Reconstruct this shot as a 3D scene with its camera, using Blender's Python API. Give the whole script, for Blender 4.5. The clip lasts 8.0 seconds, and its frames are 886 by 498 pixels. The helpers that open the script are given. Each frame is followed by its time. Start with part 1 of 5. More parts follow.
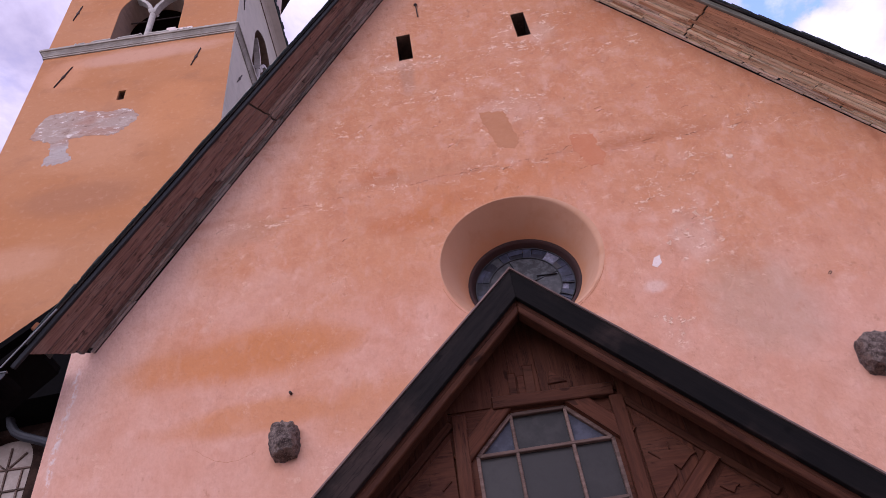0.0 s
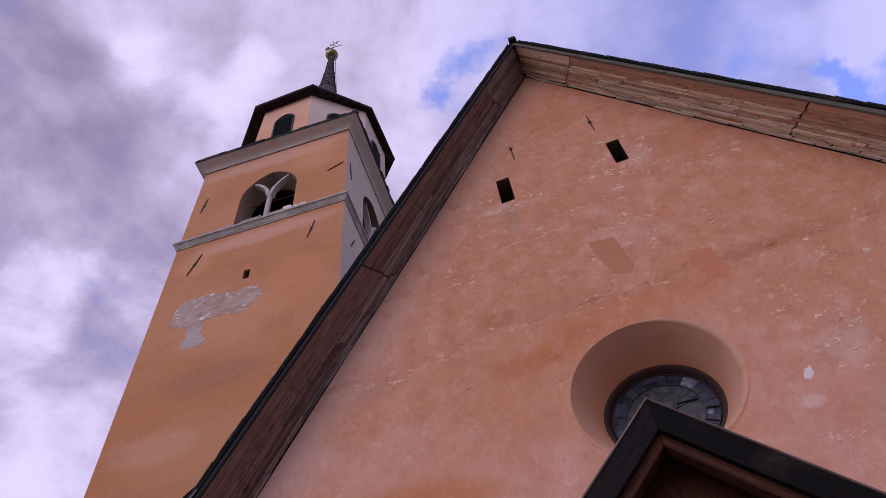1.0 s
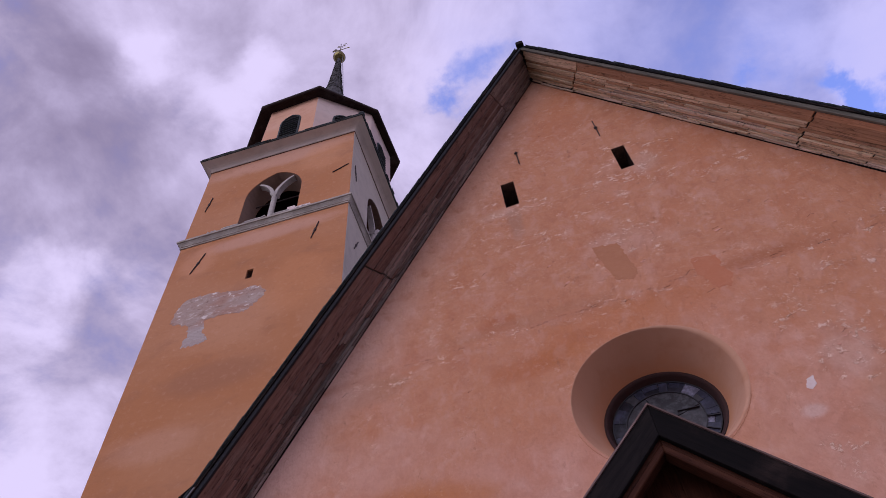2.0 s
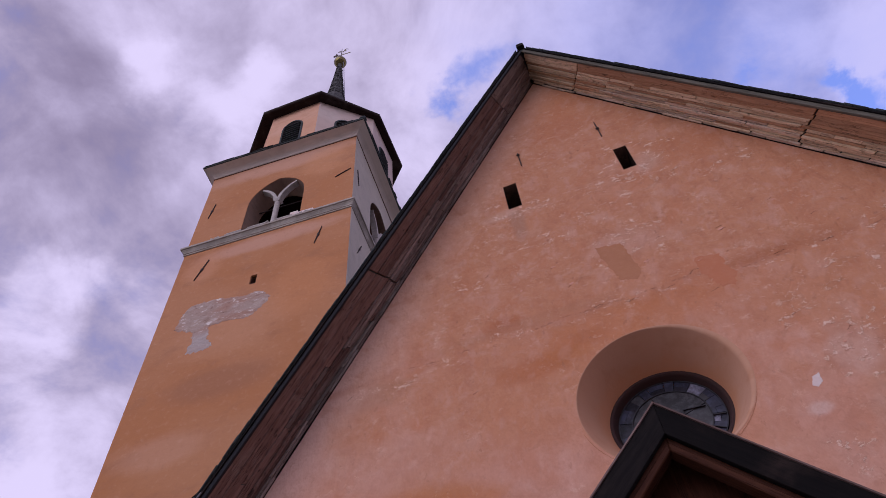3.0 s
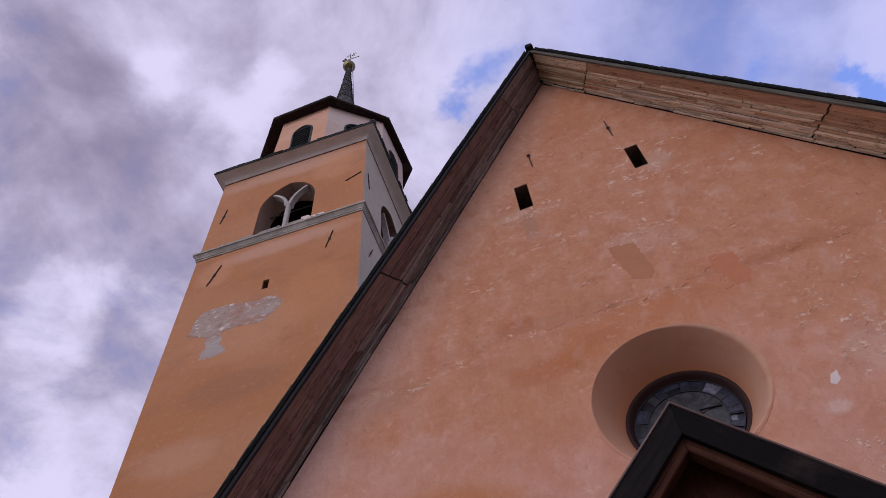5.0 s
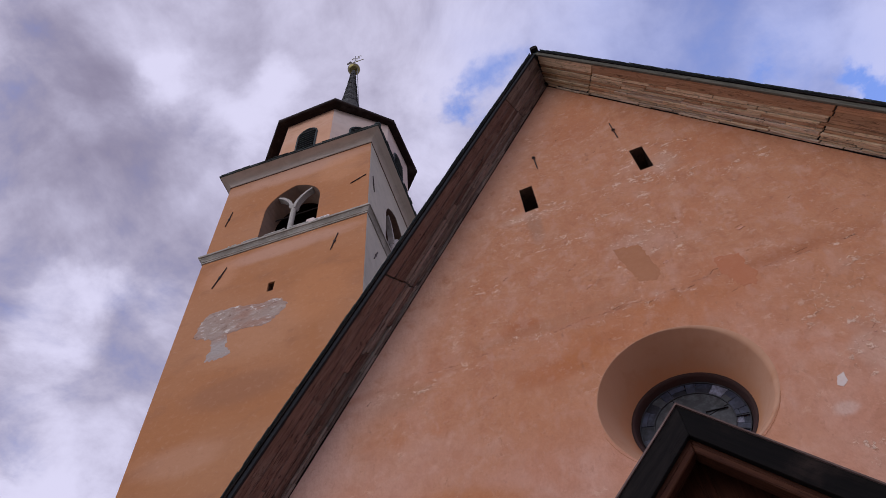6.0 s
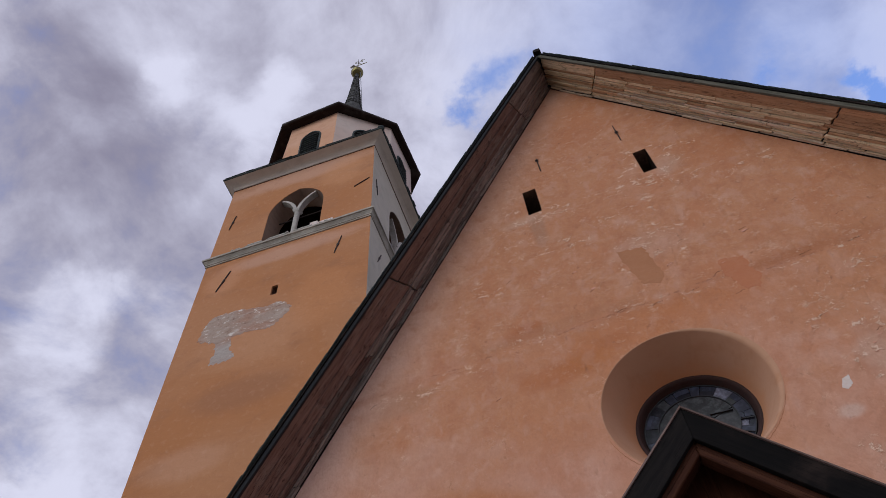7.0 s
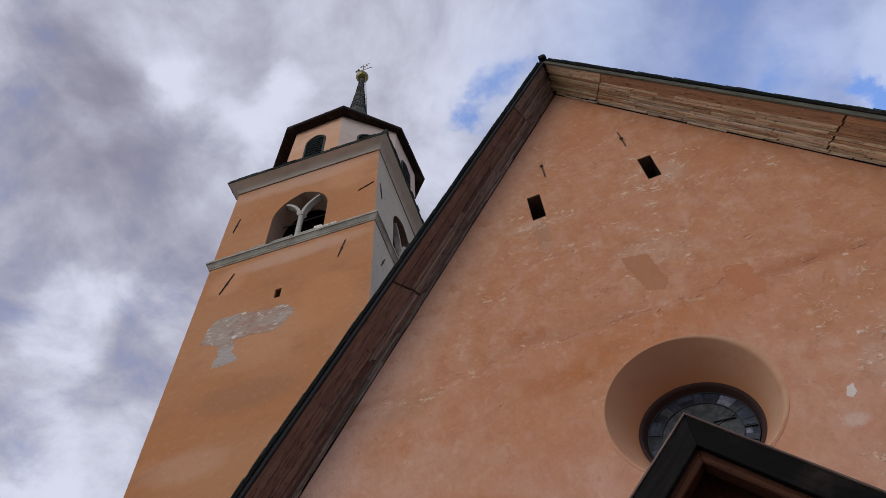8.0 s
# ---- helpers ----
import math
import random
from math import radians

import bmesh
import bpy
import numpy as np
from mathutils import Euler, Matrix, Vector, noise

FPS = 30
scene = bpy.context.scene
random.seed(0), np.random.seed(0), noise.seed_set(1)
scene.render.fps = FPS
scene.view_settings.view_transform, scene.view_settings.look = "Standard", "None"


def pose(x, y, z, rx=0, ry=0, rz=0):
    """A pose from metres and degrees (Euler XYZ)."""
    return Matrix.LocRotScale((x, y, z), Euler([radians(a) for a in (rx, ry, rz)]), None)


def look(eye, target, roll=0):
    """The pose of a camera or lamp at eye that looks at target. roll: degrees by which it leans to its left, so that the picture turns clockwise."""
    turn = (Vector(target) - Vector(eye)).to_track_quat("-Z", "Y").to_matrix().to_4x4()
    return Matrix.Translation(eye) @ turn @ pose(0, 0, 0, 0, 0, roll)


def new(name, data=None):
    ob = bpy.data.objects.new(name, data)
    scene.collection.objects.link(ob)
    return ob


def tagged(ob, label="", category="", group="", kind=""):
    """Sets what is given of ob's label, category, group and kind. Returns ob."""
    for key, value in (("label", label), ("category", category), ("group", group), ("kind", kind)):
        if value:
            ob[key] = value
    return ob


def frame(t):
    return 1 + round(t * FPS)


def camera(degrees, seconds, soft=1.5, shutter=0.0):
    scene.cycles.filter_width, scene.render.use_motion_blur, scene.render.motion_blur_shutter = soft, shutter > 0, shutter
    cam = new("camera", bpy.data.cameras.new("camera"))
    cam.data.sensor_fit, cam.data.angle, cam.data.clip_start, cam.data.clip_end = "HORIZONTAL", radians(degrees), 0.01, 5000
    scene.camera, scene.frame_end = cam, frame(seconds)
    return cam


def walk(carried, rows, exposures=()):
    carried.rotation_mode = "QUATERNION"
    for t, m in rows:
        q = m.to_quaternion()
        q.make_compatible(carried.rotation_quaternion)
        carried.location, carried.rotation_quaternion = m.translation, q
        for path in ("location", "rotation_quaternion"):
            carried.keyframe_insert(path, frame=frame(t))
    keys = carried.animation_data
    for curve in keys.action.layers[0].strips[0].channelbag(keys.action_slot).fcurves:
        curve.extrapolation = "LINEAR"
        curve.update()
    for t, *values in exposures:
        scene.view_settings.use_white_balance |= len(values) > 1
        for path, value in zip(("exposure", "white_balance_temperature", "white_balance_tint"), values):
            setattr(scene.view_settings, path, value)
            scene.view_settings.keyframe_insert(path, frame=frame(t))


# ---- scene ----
cam = camera(59.73, 8.0, soft=0.8)
TURN = 4.0  # the tower and the porch stand four degrees off the gable wall


def hand(t, x, y, z, rx, rz, roll):
    return (t, pose(x, y, z, rx, 0, rz) @ pose(0, 0, 0, 0, 0, roll))


PATH = [
    hand(0.0, -0.443, -6.562, 1.512, 134.241, 3.613, -8.840),
    hand(0.2, -0.448, -6.440, 1.547, 138.121, 6.364, -10.471),
    hand(0.3, -0.429, -6.447, 1.563, 139.283, 7.815, -11.011),
    hand(0.5, -0.437, -6.498, 1.591, 141.639, 10.493, -11.367),
    hand(0.7, -0.450, -6.477, 1.596, 143.980, 12.886, -9.900),
    hand(0.8, -0.437, -6.473, 1.606, 144.668, 13.809, -9.110),
    hand(1.0, -0.453, -6.464, 1.611, 145.959, 14.681, -7.561),
    hand(1.2, -0.432, -6.420, 1.613, 146.330, 15.228, -6.379),
    hand(1.5, -0.448, -6.436, 1.615, 146.263, 15.021, -5.997),
    hand(3.0, -0.462, -6.422, 1.597, 146.622, 15.486, -6.528),
    hand(3.5, -0.471, -6.418, 1.600, 146.780, 15.739, -6.485),
    hand(4.0, -0.478, -6.410, 1.615, 146.886, 16.050, -6.325),
    hand(4.5, -0.473, -6.403, 1.617, 146.872, 16.545, -6.275),
    hand(6.0, -0.489, -6.404, 1.606, 147.137, 17.519, -5.679),
    hand(6.5, -0.491, -6.405, 1.597, 147.321, 17.769, -5.493),
    hand(7.0, -0.486, -6.402, 1.610, 147.375, 17.973, -5.431),
    hand(7.5, -0.489, -6.408, 1.615, 147.561, 18.200, -5.092),
    hand(8.0, -0.500, -6.407, 1.605, 147.751, 18.344, -4.610),
]
# exposure and white balance: starts magenta and turns neutral
GRADE = [
    (0.0, 0.50, 5600, 18), (0.5, 0.20, 5650, 20), (1.0, -0.18, 5650, 21), (1.5, -0.25, 5650, 21), (3.0, -0.25, 5650, 18.5),
    (4.5, -0.25, 5700, 12), (6.0, -0.25, 5700, 2), (8.0, -0.25, 5800, -12),
]
walk(cam, PATH, GRADE)

# ---------------------------------------------------------------- light
SUN_FROM = Vector((-0.27, -0.85, 0.43)).normalized()
world = bpy.data.worlds.new("sky")
scene.world = world
world.use_nodes = True


class Nodes:
    """Small helper to wire a node tree."""

    def __init__(self, tree):
        self.t = tree

    def add(self, kind, **inputs):
        n = self.t.nodes.new(kind)
        for key, value in inputs.items():
            self.feed(n, key.replace("_", " "), value)
        return n

    def feed(self, n, key, value):
        sock = n.inputs[int(key) if key.isdigit() else key]
        if isinstance(value, bpy.types.NodeSocket):
            self.t.links.new(value, sock)
        else:
            sock.default_value = value

    def math(self, op, a, b=0.0, c=0.0, clamp=False):
        n = self.t.nodes.new("ShaderNodeMath")
        n.operation, n.use_clamp = op, clamp
        for i, v in enumerate((a, b, c)):
            self.feed(n, str(i), v)
        return n.outputs[0]

    def vec(self, op, a, b=(0, 0, 0)):
        n = self.t.nodes.new("ShaderNodeVectorMath")
        n.operation = op
        self.feed(n, "0", a)
        self.feed(n, "1", b)
        return n

    def mix(self, fac, a, b, blend="MIX"):
        n = self.t.nodes.new("ShaderNodeMix")
        n.data_type, n.blend_type = "RGBA", blend
        for i, v in ((0, fac), (6, a), (7, b)):
            if isinstance(v, bpy.types.NodeSocket):
                self.t.links.new(v, n.inputs[i])
            else:
                n.inputs[i].default_value = v if i == 0 else (*v[:3], 1)
        return n.outputs[2]

    def noise(self, vector, scale, detail=5.0, rough=0.55, warp=0.0):
        n = self.t.nodes.new("ShaderNodeTexNoise")
        self.feed(n, "Vector", vector)
        self.feed(n, "Scale", scale)
        self.feed(n, "Detail", detail)
        self.feed(n, "Roughness", rough)
        self.feed(n, "Distortion", warp)
        return n.outputs["Fac"]

    def ramp(self, x, lo, hi, a=0.0, b=1.0, smooth=True):
        n = self.t.nodes.new("ShaderNodeMapRange")
        n.interpolation_type = "SMOOTHSTEP" if smooth else "LINEAR"
        for i, v in enumerate((x, lo, hi, a, b)):
            self.feed(n, str(i), v)
        return n.outputs[0]


def build_sky():
    g = Nodes(world.node_tree)
    world.node_tree.nodes.clear()
    sky = g.add("ShaderNodeTexSky")
    sky.sky_type, sky.sun_disc, sky.altitude = "NISHITA", False, 1600.0
    sky.sun_elevation, sky.sun_rotation = math.asin(SUN_FROM.z), math.atan2(SUN_FROM.x, SUN_FROM.y)
    blue = g.mix(1.0, sky.outputs[0], (0.53, 0.425, 0.52), "MULTIPLY")
    way = g.add("ShaderNodeTexCoord").outputs["Generated"]
    parts = g.add("ShaderNodeSeparateXYZ", Vector=way)
    height = g.math("MAXIMUM", parts.outputs[2], 0.0)
    flat = g.vec("DIVIDE", way, g.add("ShaderNodeCombineXYZ", X=g.math("ADD", height, 0.12), Y=g.math("ADD", height, 0.12), Z=1.0).outputs[0])
    field = g.vec("MULTIPLY", flat.outputs[0], (1.0, 1.0, 0.25)).outputs[0]
    big = g.noise(g.vec("ADD", field, (3.1, 0.7, 0.0)).outputs[0], 2.1, 6, 0.52, 0.25)
    fine = g.noise(field, 5.2, 10, 0.60, 0.25)
    warp = g.add("ShaderNodeTexNoise", Vector=field, Scale=5.5, Detail=7.0, Roughness=0.6).outputs["Color"]
    bent = g.vec("SUBTRACT", warp, (0.5, 0.5, 0.5))
    bend = g.vec("SCALE", bent.outputs[0])
    g.feed(bend, "Scale", 0.23)
    lean = g.vec("SCALE", bent.outputs[0])
    g.feed(lean, "Scale", 0.12)
    way_soft = g.vec("ADD", way, lean.outputs[0]).outputs[0]
    way_bent = g.vec("ADD", way, bend.outputs[0]).outputs[0]
    # where the cover opens to the blue, and where the bright heads of cloud stand
    openings = (
        ((0.360, 0.482, 0.800), 0.030, 0.95),
        ((0.398, 0.506, 0.766), 0.050, 0.95),
        ((0.424, 0.512, 0.747), 0.022, 0.6),
        ((0.326, 0.487, 0.810), 0.022, 0.3),
        ((-0.009, 0.358, 0.934), 0.045, 0.51),
        ((-0.046, 0.374, 0.926), 0.045, 0.32),
        ((-0.087, 0.365, 0.927), 0.049, 0.32),
        ((-0.122, 0.347, 0.930), 0.036, 0.28),
        ((-0.056, 0.394, 0.917), 0.034, 0.37),
        ((-0.020, 0.400, 0.917), 0.11, 0.05),
        ((0.189, 0.417, 0.889), 0.06, 0.10),
        ((0.269, 0.444, 0.855), 0.051, 0.25),
        ((0.254, 0.453, 0.855), 0.022, 0.3),
        ((0.300, 0.452, 0.840), 0.03, 0.1),
    )
    heads = (
        ((-0.378, 0.180, 0.908), 0.030, 0.36),
        ((-0.392, 0.215, 0.895), 0.026, 0.20),
        ((-0.278, 0.268, 0.923), 0.037, 0.5),
        ((-0.329, 0.288, 0.899), 0.033, 0.45),
        ((-0.362, 0.253, 0.897), 0.033, 0.2),
        ((-0.576, 0.316, 0.754), 0.040, 0.32),
        ((-0.542, 0.355, 0.762), 0.033, 0.4),
        ((-0.588, 0.383, 0.713), 0.033, 0.34),
        ((-0.608, 0.342, 0.717), 0.037, 0.3),
        ((-0.495, 0.401, 0.771), 0.037, 0.2),
        ((-0.640, 0.479, 0.601), 0.059, 0.45),
        ((-0.631, 0.406, 0.661), 0.044, 0.3),
        ((-0.139, 0.246, 0.959), 0.060, 0.06),
        ((0.032, 0.305, 0.952), 0.117, 0.12),
        ((0.081, 0.350, 0.933), 0.044, 0.1),
        ((-0.141, 0.428, 0.893), 0.044, 0.22),
        ((0.382, 0.474, 0.793), 0.037, 0.45),
        ((0.462, 0.524, 0.716), 0.040, 0.7),
        ((0.404, 0.438, 0.803), 0.066, 0.45),
        ((0.285, 0.411, 0.866), 0.059, 0.25),
        ((0.332, 0.440, 0.834), 0.029, 0.3),
        ((-0.455, 0.120, 0.882), 0.066, -0.16),
        ((-0.517, 0.190, 0.835), 0.066, -0.16),
        ((-0.474, 0.266, 0.840), 0.073, -0.14),
        ((-0.553, 0.253, 0.794), 0.044, -0.1),
        ((-0.435, 0.372, 0.820), 0.081, -0.10),
        ((-0.523, 0.456, 0.720), 0.066, 0.02),
        ((-0.586, 0.483, 0.651), 0.066, 0.10),
        ((-0.340, 0.174, 0.924), 0.033, -0.08),
        ((-0.460, 0.084, 0.884), 0.029, -0.05),
        ((-0.214, 0.270, 0.939), 0.050, -0.10),
        ((-0.300, 0.200, 0.933), 0.070, -0.15),
        ((-0.433, 0.159, 0.888), 0.044, -0.20),
        ((-0.448, 0.226, 0.865), 0.050, -0.14),
    )
    opening = 0.0
    for d, size, much in openings:
        far = g.vec("DISTANCE", way_bent, d).outputs["Value"]
        opening = g.math("MULTIPLY_ADD", g.ramp(far, 0.0, size * 1.5, 1.0, 0.0), much, opening)
    head = 0.0
    for d, size, much in heads:
        far = g.vec("DISTANCE", way_soft, d).outputs["Value"]
        head = g.math("MULTIPLY_ADD", g.ramp(far, 0.0, size * 1.5, 1.0, 0.0), much, head)
    lump = g.math("MULTIPLY_ADD", fine, 1.55, g.math("MULTIPLY_ADD", big, 0.8, -1.175))
    cover = g.ramp(g.math("SUBTRACT", g.math("MULTIPLY_ADD", lump, 1.1, 0.80), g.math("MULTIPLY", opening, 1.4)), -0.1, 0.80)
    thin = g.ramp(g.vec("DISTANCE", way_bent, (0.24, 0.43, 0.87)).outputs["Value"], 0.05, 0.42, 0.50, 0.0)
    cover = g.math("MULTIPLY", cover, g.math("SUBTRACT", 1.0, thin))
    bright = g.math("ADD", g.math("MULTIPLY_ADD", lump, 1.05, 0.46), g.math("MULTIPLY", head, g.math("MULTIPLY_ADD", fine, 1.8, 0.1)))
    cloud = g.mix(g.ramp(bright, 0.0, 1.0), (0.325, 0.258, 0.352), (0.945, 0.805, 0.97))
    # the cloud round the hidden sun is brighter
    glow = g.ramp(g.vec("DISTANCE", way, SUN_FROM).outputs["Value"], 0.2, 1.2, 1.35, 1.0)
    cloud = g.mix(1.0, cloud, g.add("ShaderNodeCombineXYZ", X=glow, Y=glow, Z=glow).outputs[0], "MULTIPLY")
    back = g.add("ShaderNodeBackground", Color=g.mix(cover, blue, cloud), Strength=1.0)
    out = g.add("ShaderNodeOutputWorld")
    g.t.links.new(back.outputs[0], out.inputs[0])


build_sky()
lamp = bpy.data.lights.new("sun", "SUN")
lamp.energy, lamp.angle, lamp.color = 1.05, radians(60), (1.0, 0.95, 0.88)
sun = new("sun", lamp)
sun.matrix_world = look(SUN_FROM * 60, (0, 0, 0))


# ---------------------------------------------------------------- materials
MID, TOP, STEEP = 0.05, 16.6, 1.79        # the gable's middle, its apex under the roof, its slope


def material(name, build):
    m = bpy.data.materials.new(name)
    m.use_nodes = True
    g = Nodes(m.node_tree)
    shader = m.node_tree.nodes["Principled BSDF"]
    build(g, shader)
    return m


def place(g):
    return g.add("ShaderNodeTexCoord").outputs["Object"]


def bump(g, shader, height, strength, distance=0.02):
    g.feed(shader, "Normal", g.add("ShaderNodeBump", Height=height, Strength=strength, Distance=distance).outputs[0])


def stain(g, at, x, z, rx, rz, ragged):
    """A soft ragged blotch of that middle and half size on a wall that faces y."""
    d = g.vec("MULTIPLY", g.vec("SUBTRACT", at, (x, 0, z)).outputs[0], (1 / rx, 0, 1 / rz))
    far = g.vec("LENGTH", d.outputs[0]).outputs["Value"]
    return g.ramp(g.math("MULTIPLY_ADD", ragged, 1.1, g.math("SUBTRACT", far, 0.55)), 0.5, 1.25, 1.0, 0.0)


def plaster_gable(g, s):
    at = place(g)
    axes = g.add("ShaderNodeSeparateXYZ", Vector=at).outputs
    x, z = axes[0], axes[2]
    slow = g.noise(at, 0.55, 4, 0.55, 0.4)
    middle = g.noise(g.vec("MULTIPLY", at, (1, 1, 0.8)).outputs[0], 1.7, 6, 0.58, 0.25)
    cloudy = g.noise(g.vec("MULTIPLY", g.vec("ADD", at, (7.3, 0, 2.1)).outputs[0], (1, 1, 0.7)).outputs[0], 3.2, 5, 0.58, 0.2)
    tall = g.vec("MULTIPLY", at, (1, 1, 0.6)).outputs[0]
    fine = g.noise(tall, 42, 4, 0.6)
    grit = g.noise(tall, 15, 7, 0.72, 0.2)
    # the coat is oranger and more worn towards the top
    high = g.ramp(g.math("MULTIPLY_ADD", slow, 6.0, g.math("MULTIPLY_ADD", x, 0.35, z)), 8.5, 13.5)
    c = g.mix(g.ramp(g.math("MULTIPLY_ADD", high, 0.22, slow), 0.40, 0.68), (0.665, 0.340, 0.225), (0.635, 0.295, 0.160))
    c = g.mix(g.math("MULTIPLY", g.ramp(middle, 0.47, 0.66), 0.7), c, (0.60, 0.245, 0.118))
    smear = g.noise(g.vec("MULTIPLY", g.vec("ADD", at, (1.9, 0, 5.7)).outputs[0], (0.75, 1, 1.0)).outputs[0], 3.0, 8, 0.66, 0.5)
    c = g.mix(g.math("MULTIPLY", g.ramp(smear, 0.52, 0.66), 0.40), c, (0.73, 0.435, 0.315))
    c = g.mix(g.math("MULTIPLY", g.ramp(smear, 0.46, 0.32), 0.45), c, (0.53, 0.215, 0.105))
    c = g.mix(g.math("MULTIPLY", g.ramp(cloudy, 0.50, 0.68), 0.55), c, (0.53, 0.215, 0.11))
    c = g.mix(g.math("MULTIPLY", g.ramp(cloudy, 0.46, 0.30), 0.6), c, (0.75, 0.44, 0.33))
    # the lower wall has a smoother, pinker coat
    low = g.ramp(g.math("MULTIPLY_ADD", slow, 2.5, z), 6.2, 9.2, 0.6, 0.0)
    c = g.mix(low, c, (0.69, 0.395, 0.295))
    # ochre and grey stains with a shape of their own
    for sx, sz, rx, rz, tone, much in ((-1.1, 7.9, 1.3, 0.8, (0.62, 0.275, 0.135), 0.5), (1.5, 8.35, 1.3, 0.5, (0.62, 0.28, 0.145), 0.4), (-3.1, 7.75, 1.0, 0.45, (0.72, 0.43, 0.33), 0.4),
                                       (-3.2, 6.88, 1.35, 0.34, (0.57, 0.215, 0.065), 0.85), (0.1, 8.85, 1.6, 0.35, (0.58, 0.21, 0.07), 0.6),
                                       (-0.9, 8.55, 0.45, 0.2, (0.55, 0.20, 0.06), 0.7), (2.3, 6.3, 0.6, 0.7, (0.50, 0.33, 0.24), 0.55),
                                       (-1.7, 5.9, 0.8, 0.4, (0.58, 0.24, 0.09), 0.5), (1.75, 9.17, 0.75, 0.10, (0.50, 0.19, 0.085), 0.75),
                                       (-3.3, 8.9, 0.5, 0.25, (0.50, 0.27, 0.17), 0.5), (0.0, 15.2, 1.2, 0.9, (0.62, 0.24, 0.10), 0.5),
                                       (-3.0, 6.06, 1.1, 0.20, (0.58, 0.235, 0.085), 0.75), (-1.0, 11.65, 0.13, 0.5, (0.40, 0.24, 0.17), 0.5),
                                       (-1.20, 12.05, 0.32, 0.14, (0.74, 0.55, 0.46), 0.3), (1.15, 12.15, 0.30, 0.3, (0.72, 0.52, 0.43), 0.35), (1.34, 6.74, 0.13, 0.10, (0.74, 0.52, 0.43), 0.7),
                                       (-1.55, 9.45, 0.30, 0.20, (0.50, 0.165, 0.06), 0.75), (-1.30, 8.50, 0.45, 0.22, (0.53, 0.185, 0.065), 0.7), (-0.55, 8.75, 0.30, 0.14, (0.53, 0.19, 0.07), 0.6), (0.05, 14.2, 0.7, 0.5, (0.55, 0.20, 0.08), 0.5), (1.9, 12.2, 0.6, 0.5, (0.56, 0.215, 0.09), 0.55), (2.1, 9.2, 1.1, 0.18, (0.50, 0.20, 0.09), 0.5), (-1.2, 9.35, 1.3, 0.12, (0.50, 0.24, 0.13), 0.4),
                                       (1.95, 7.35, 0.28, 0.35, (0.73, 0.50, 0.41), 0.45), (0.35, 10.3, 0.7, 0.35, (0.68, 0.42, 0.33), 0.4)):
        c = g.mix(g.math("MULTIPLY", stain(g, at, sx, sz, rx, rz, middle), much), c, tone)
    # a smoother pink strip of coat along the left rake, paled further to offset the verge's shade
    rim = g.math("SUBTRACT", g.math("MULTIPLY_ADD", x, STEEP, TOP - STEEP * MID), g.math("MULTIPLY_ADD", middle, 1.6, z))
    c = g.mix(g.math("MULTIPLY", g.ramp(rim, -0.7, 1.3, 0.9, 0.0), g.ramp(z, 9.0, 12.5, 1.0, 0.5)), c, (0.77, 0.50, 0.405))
    c = g.mix(g.math("MULTIPLY", high, 0.8), c, g.mix(1.0, c, (0.955, 0.935, 0.85), "MULTIPLY"))
    # scuffs and chips that bare the paler under-coat, in drifts
    drift = g.ramp(g.math("MULTIPLY_ADD", high, 0.12, g.noise(g.vec("ADD", at, (4.0, 0, 9.0)).outputs[0], 1.0, 4, 0.55)), 0.47, 0.68)
    tilt = g.add("ShaderNodeMapping", Vector=at, Rotation=(0, radians(-10), 0), Scale=(0.9, 1, 0.62)).outputs[0]
    trowel = g.noise(tilt, 4.5, 4, 0.55, 0.3)
    small = g.noise(tilt, 15, 3, 0.55, 0.2)
    chip = g.noise(g.vec("ADD", tilt, (0.0, 0, 6.0)).outputs[0], 14.0, 6, 0.66, 0.3)
    # the trowel relief tints the coat too: ridges paler, hollows darker
    c = g.mix(g.math("MULTIPLY", g.ramp(trowel, 0.52, 0.66), g.math("MULTIPLY_ADD", high, 0.12, 0.16)), c, (0.72, 0.43, 0.33))
    c = g.mix(g.math("MULTIPLY", g.ramp(trowel, 0.46, 0.32), g.math("MULTIPLY_ADD", high, 0.35, 0.15)), c, (0.50, 0.20, 0.095))
    c = g.mix(g.math("MULTIPLY", g.ramp(small, 0.55, 0.72), 0.14), c, (0.74, 0.47, 0.37))
    white = g.math("MULTIPLY", g.ramp(chip, 0.60, 0.68), g.math("MULTIPLY", drift, 0.32))
    speck = g.math("MULTIPLY", g.ramp(g.noise(at, 26, 3, 0.55), 0.68, 0.72), g.math("MULTIPLY_ADD", drift, 0.5, 0.03))
    white = g.math("MULTIPLY", g.math("MAXIMUM", white, speck), 0.6)
    # short level scratches, thickest round the slits, the repair and the seam
    worn = g.math("MULTIPLY_ADD", drift, 0.10, g.math("MULTIPLY", high, 0.05))
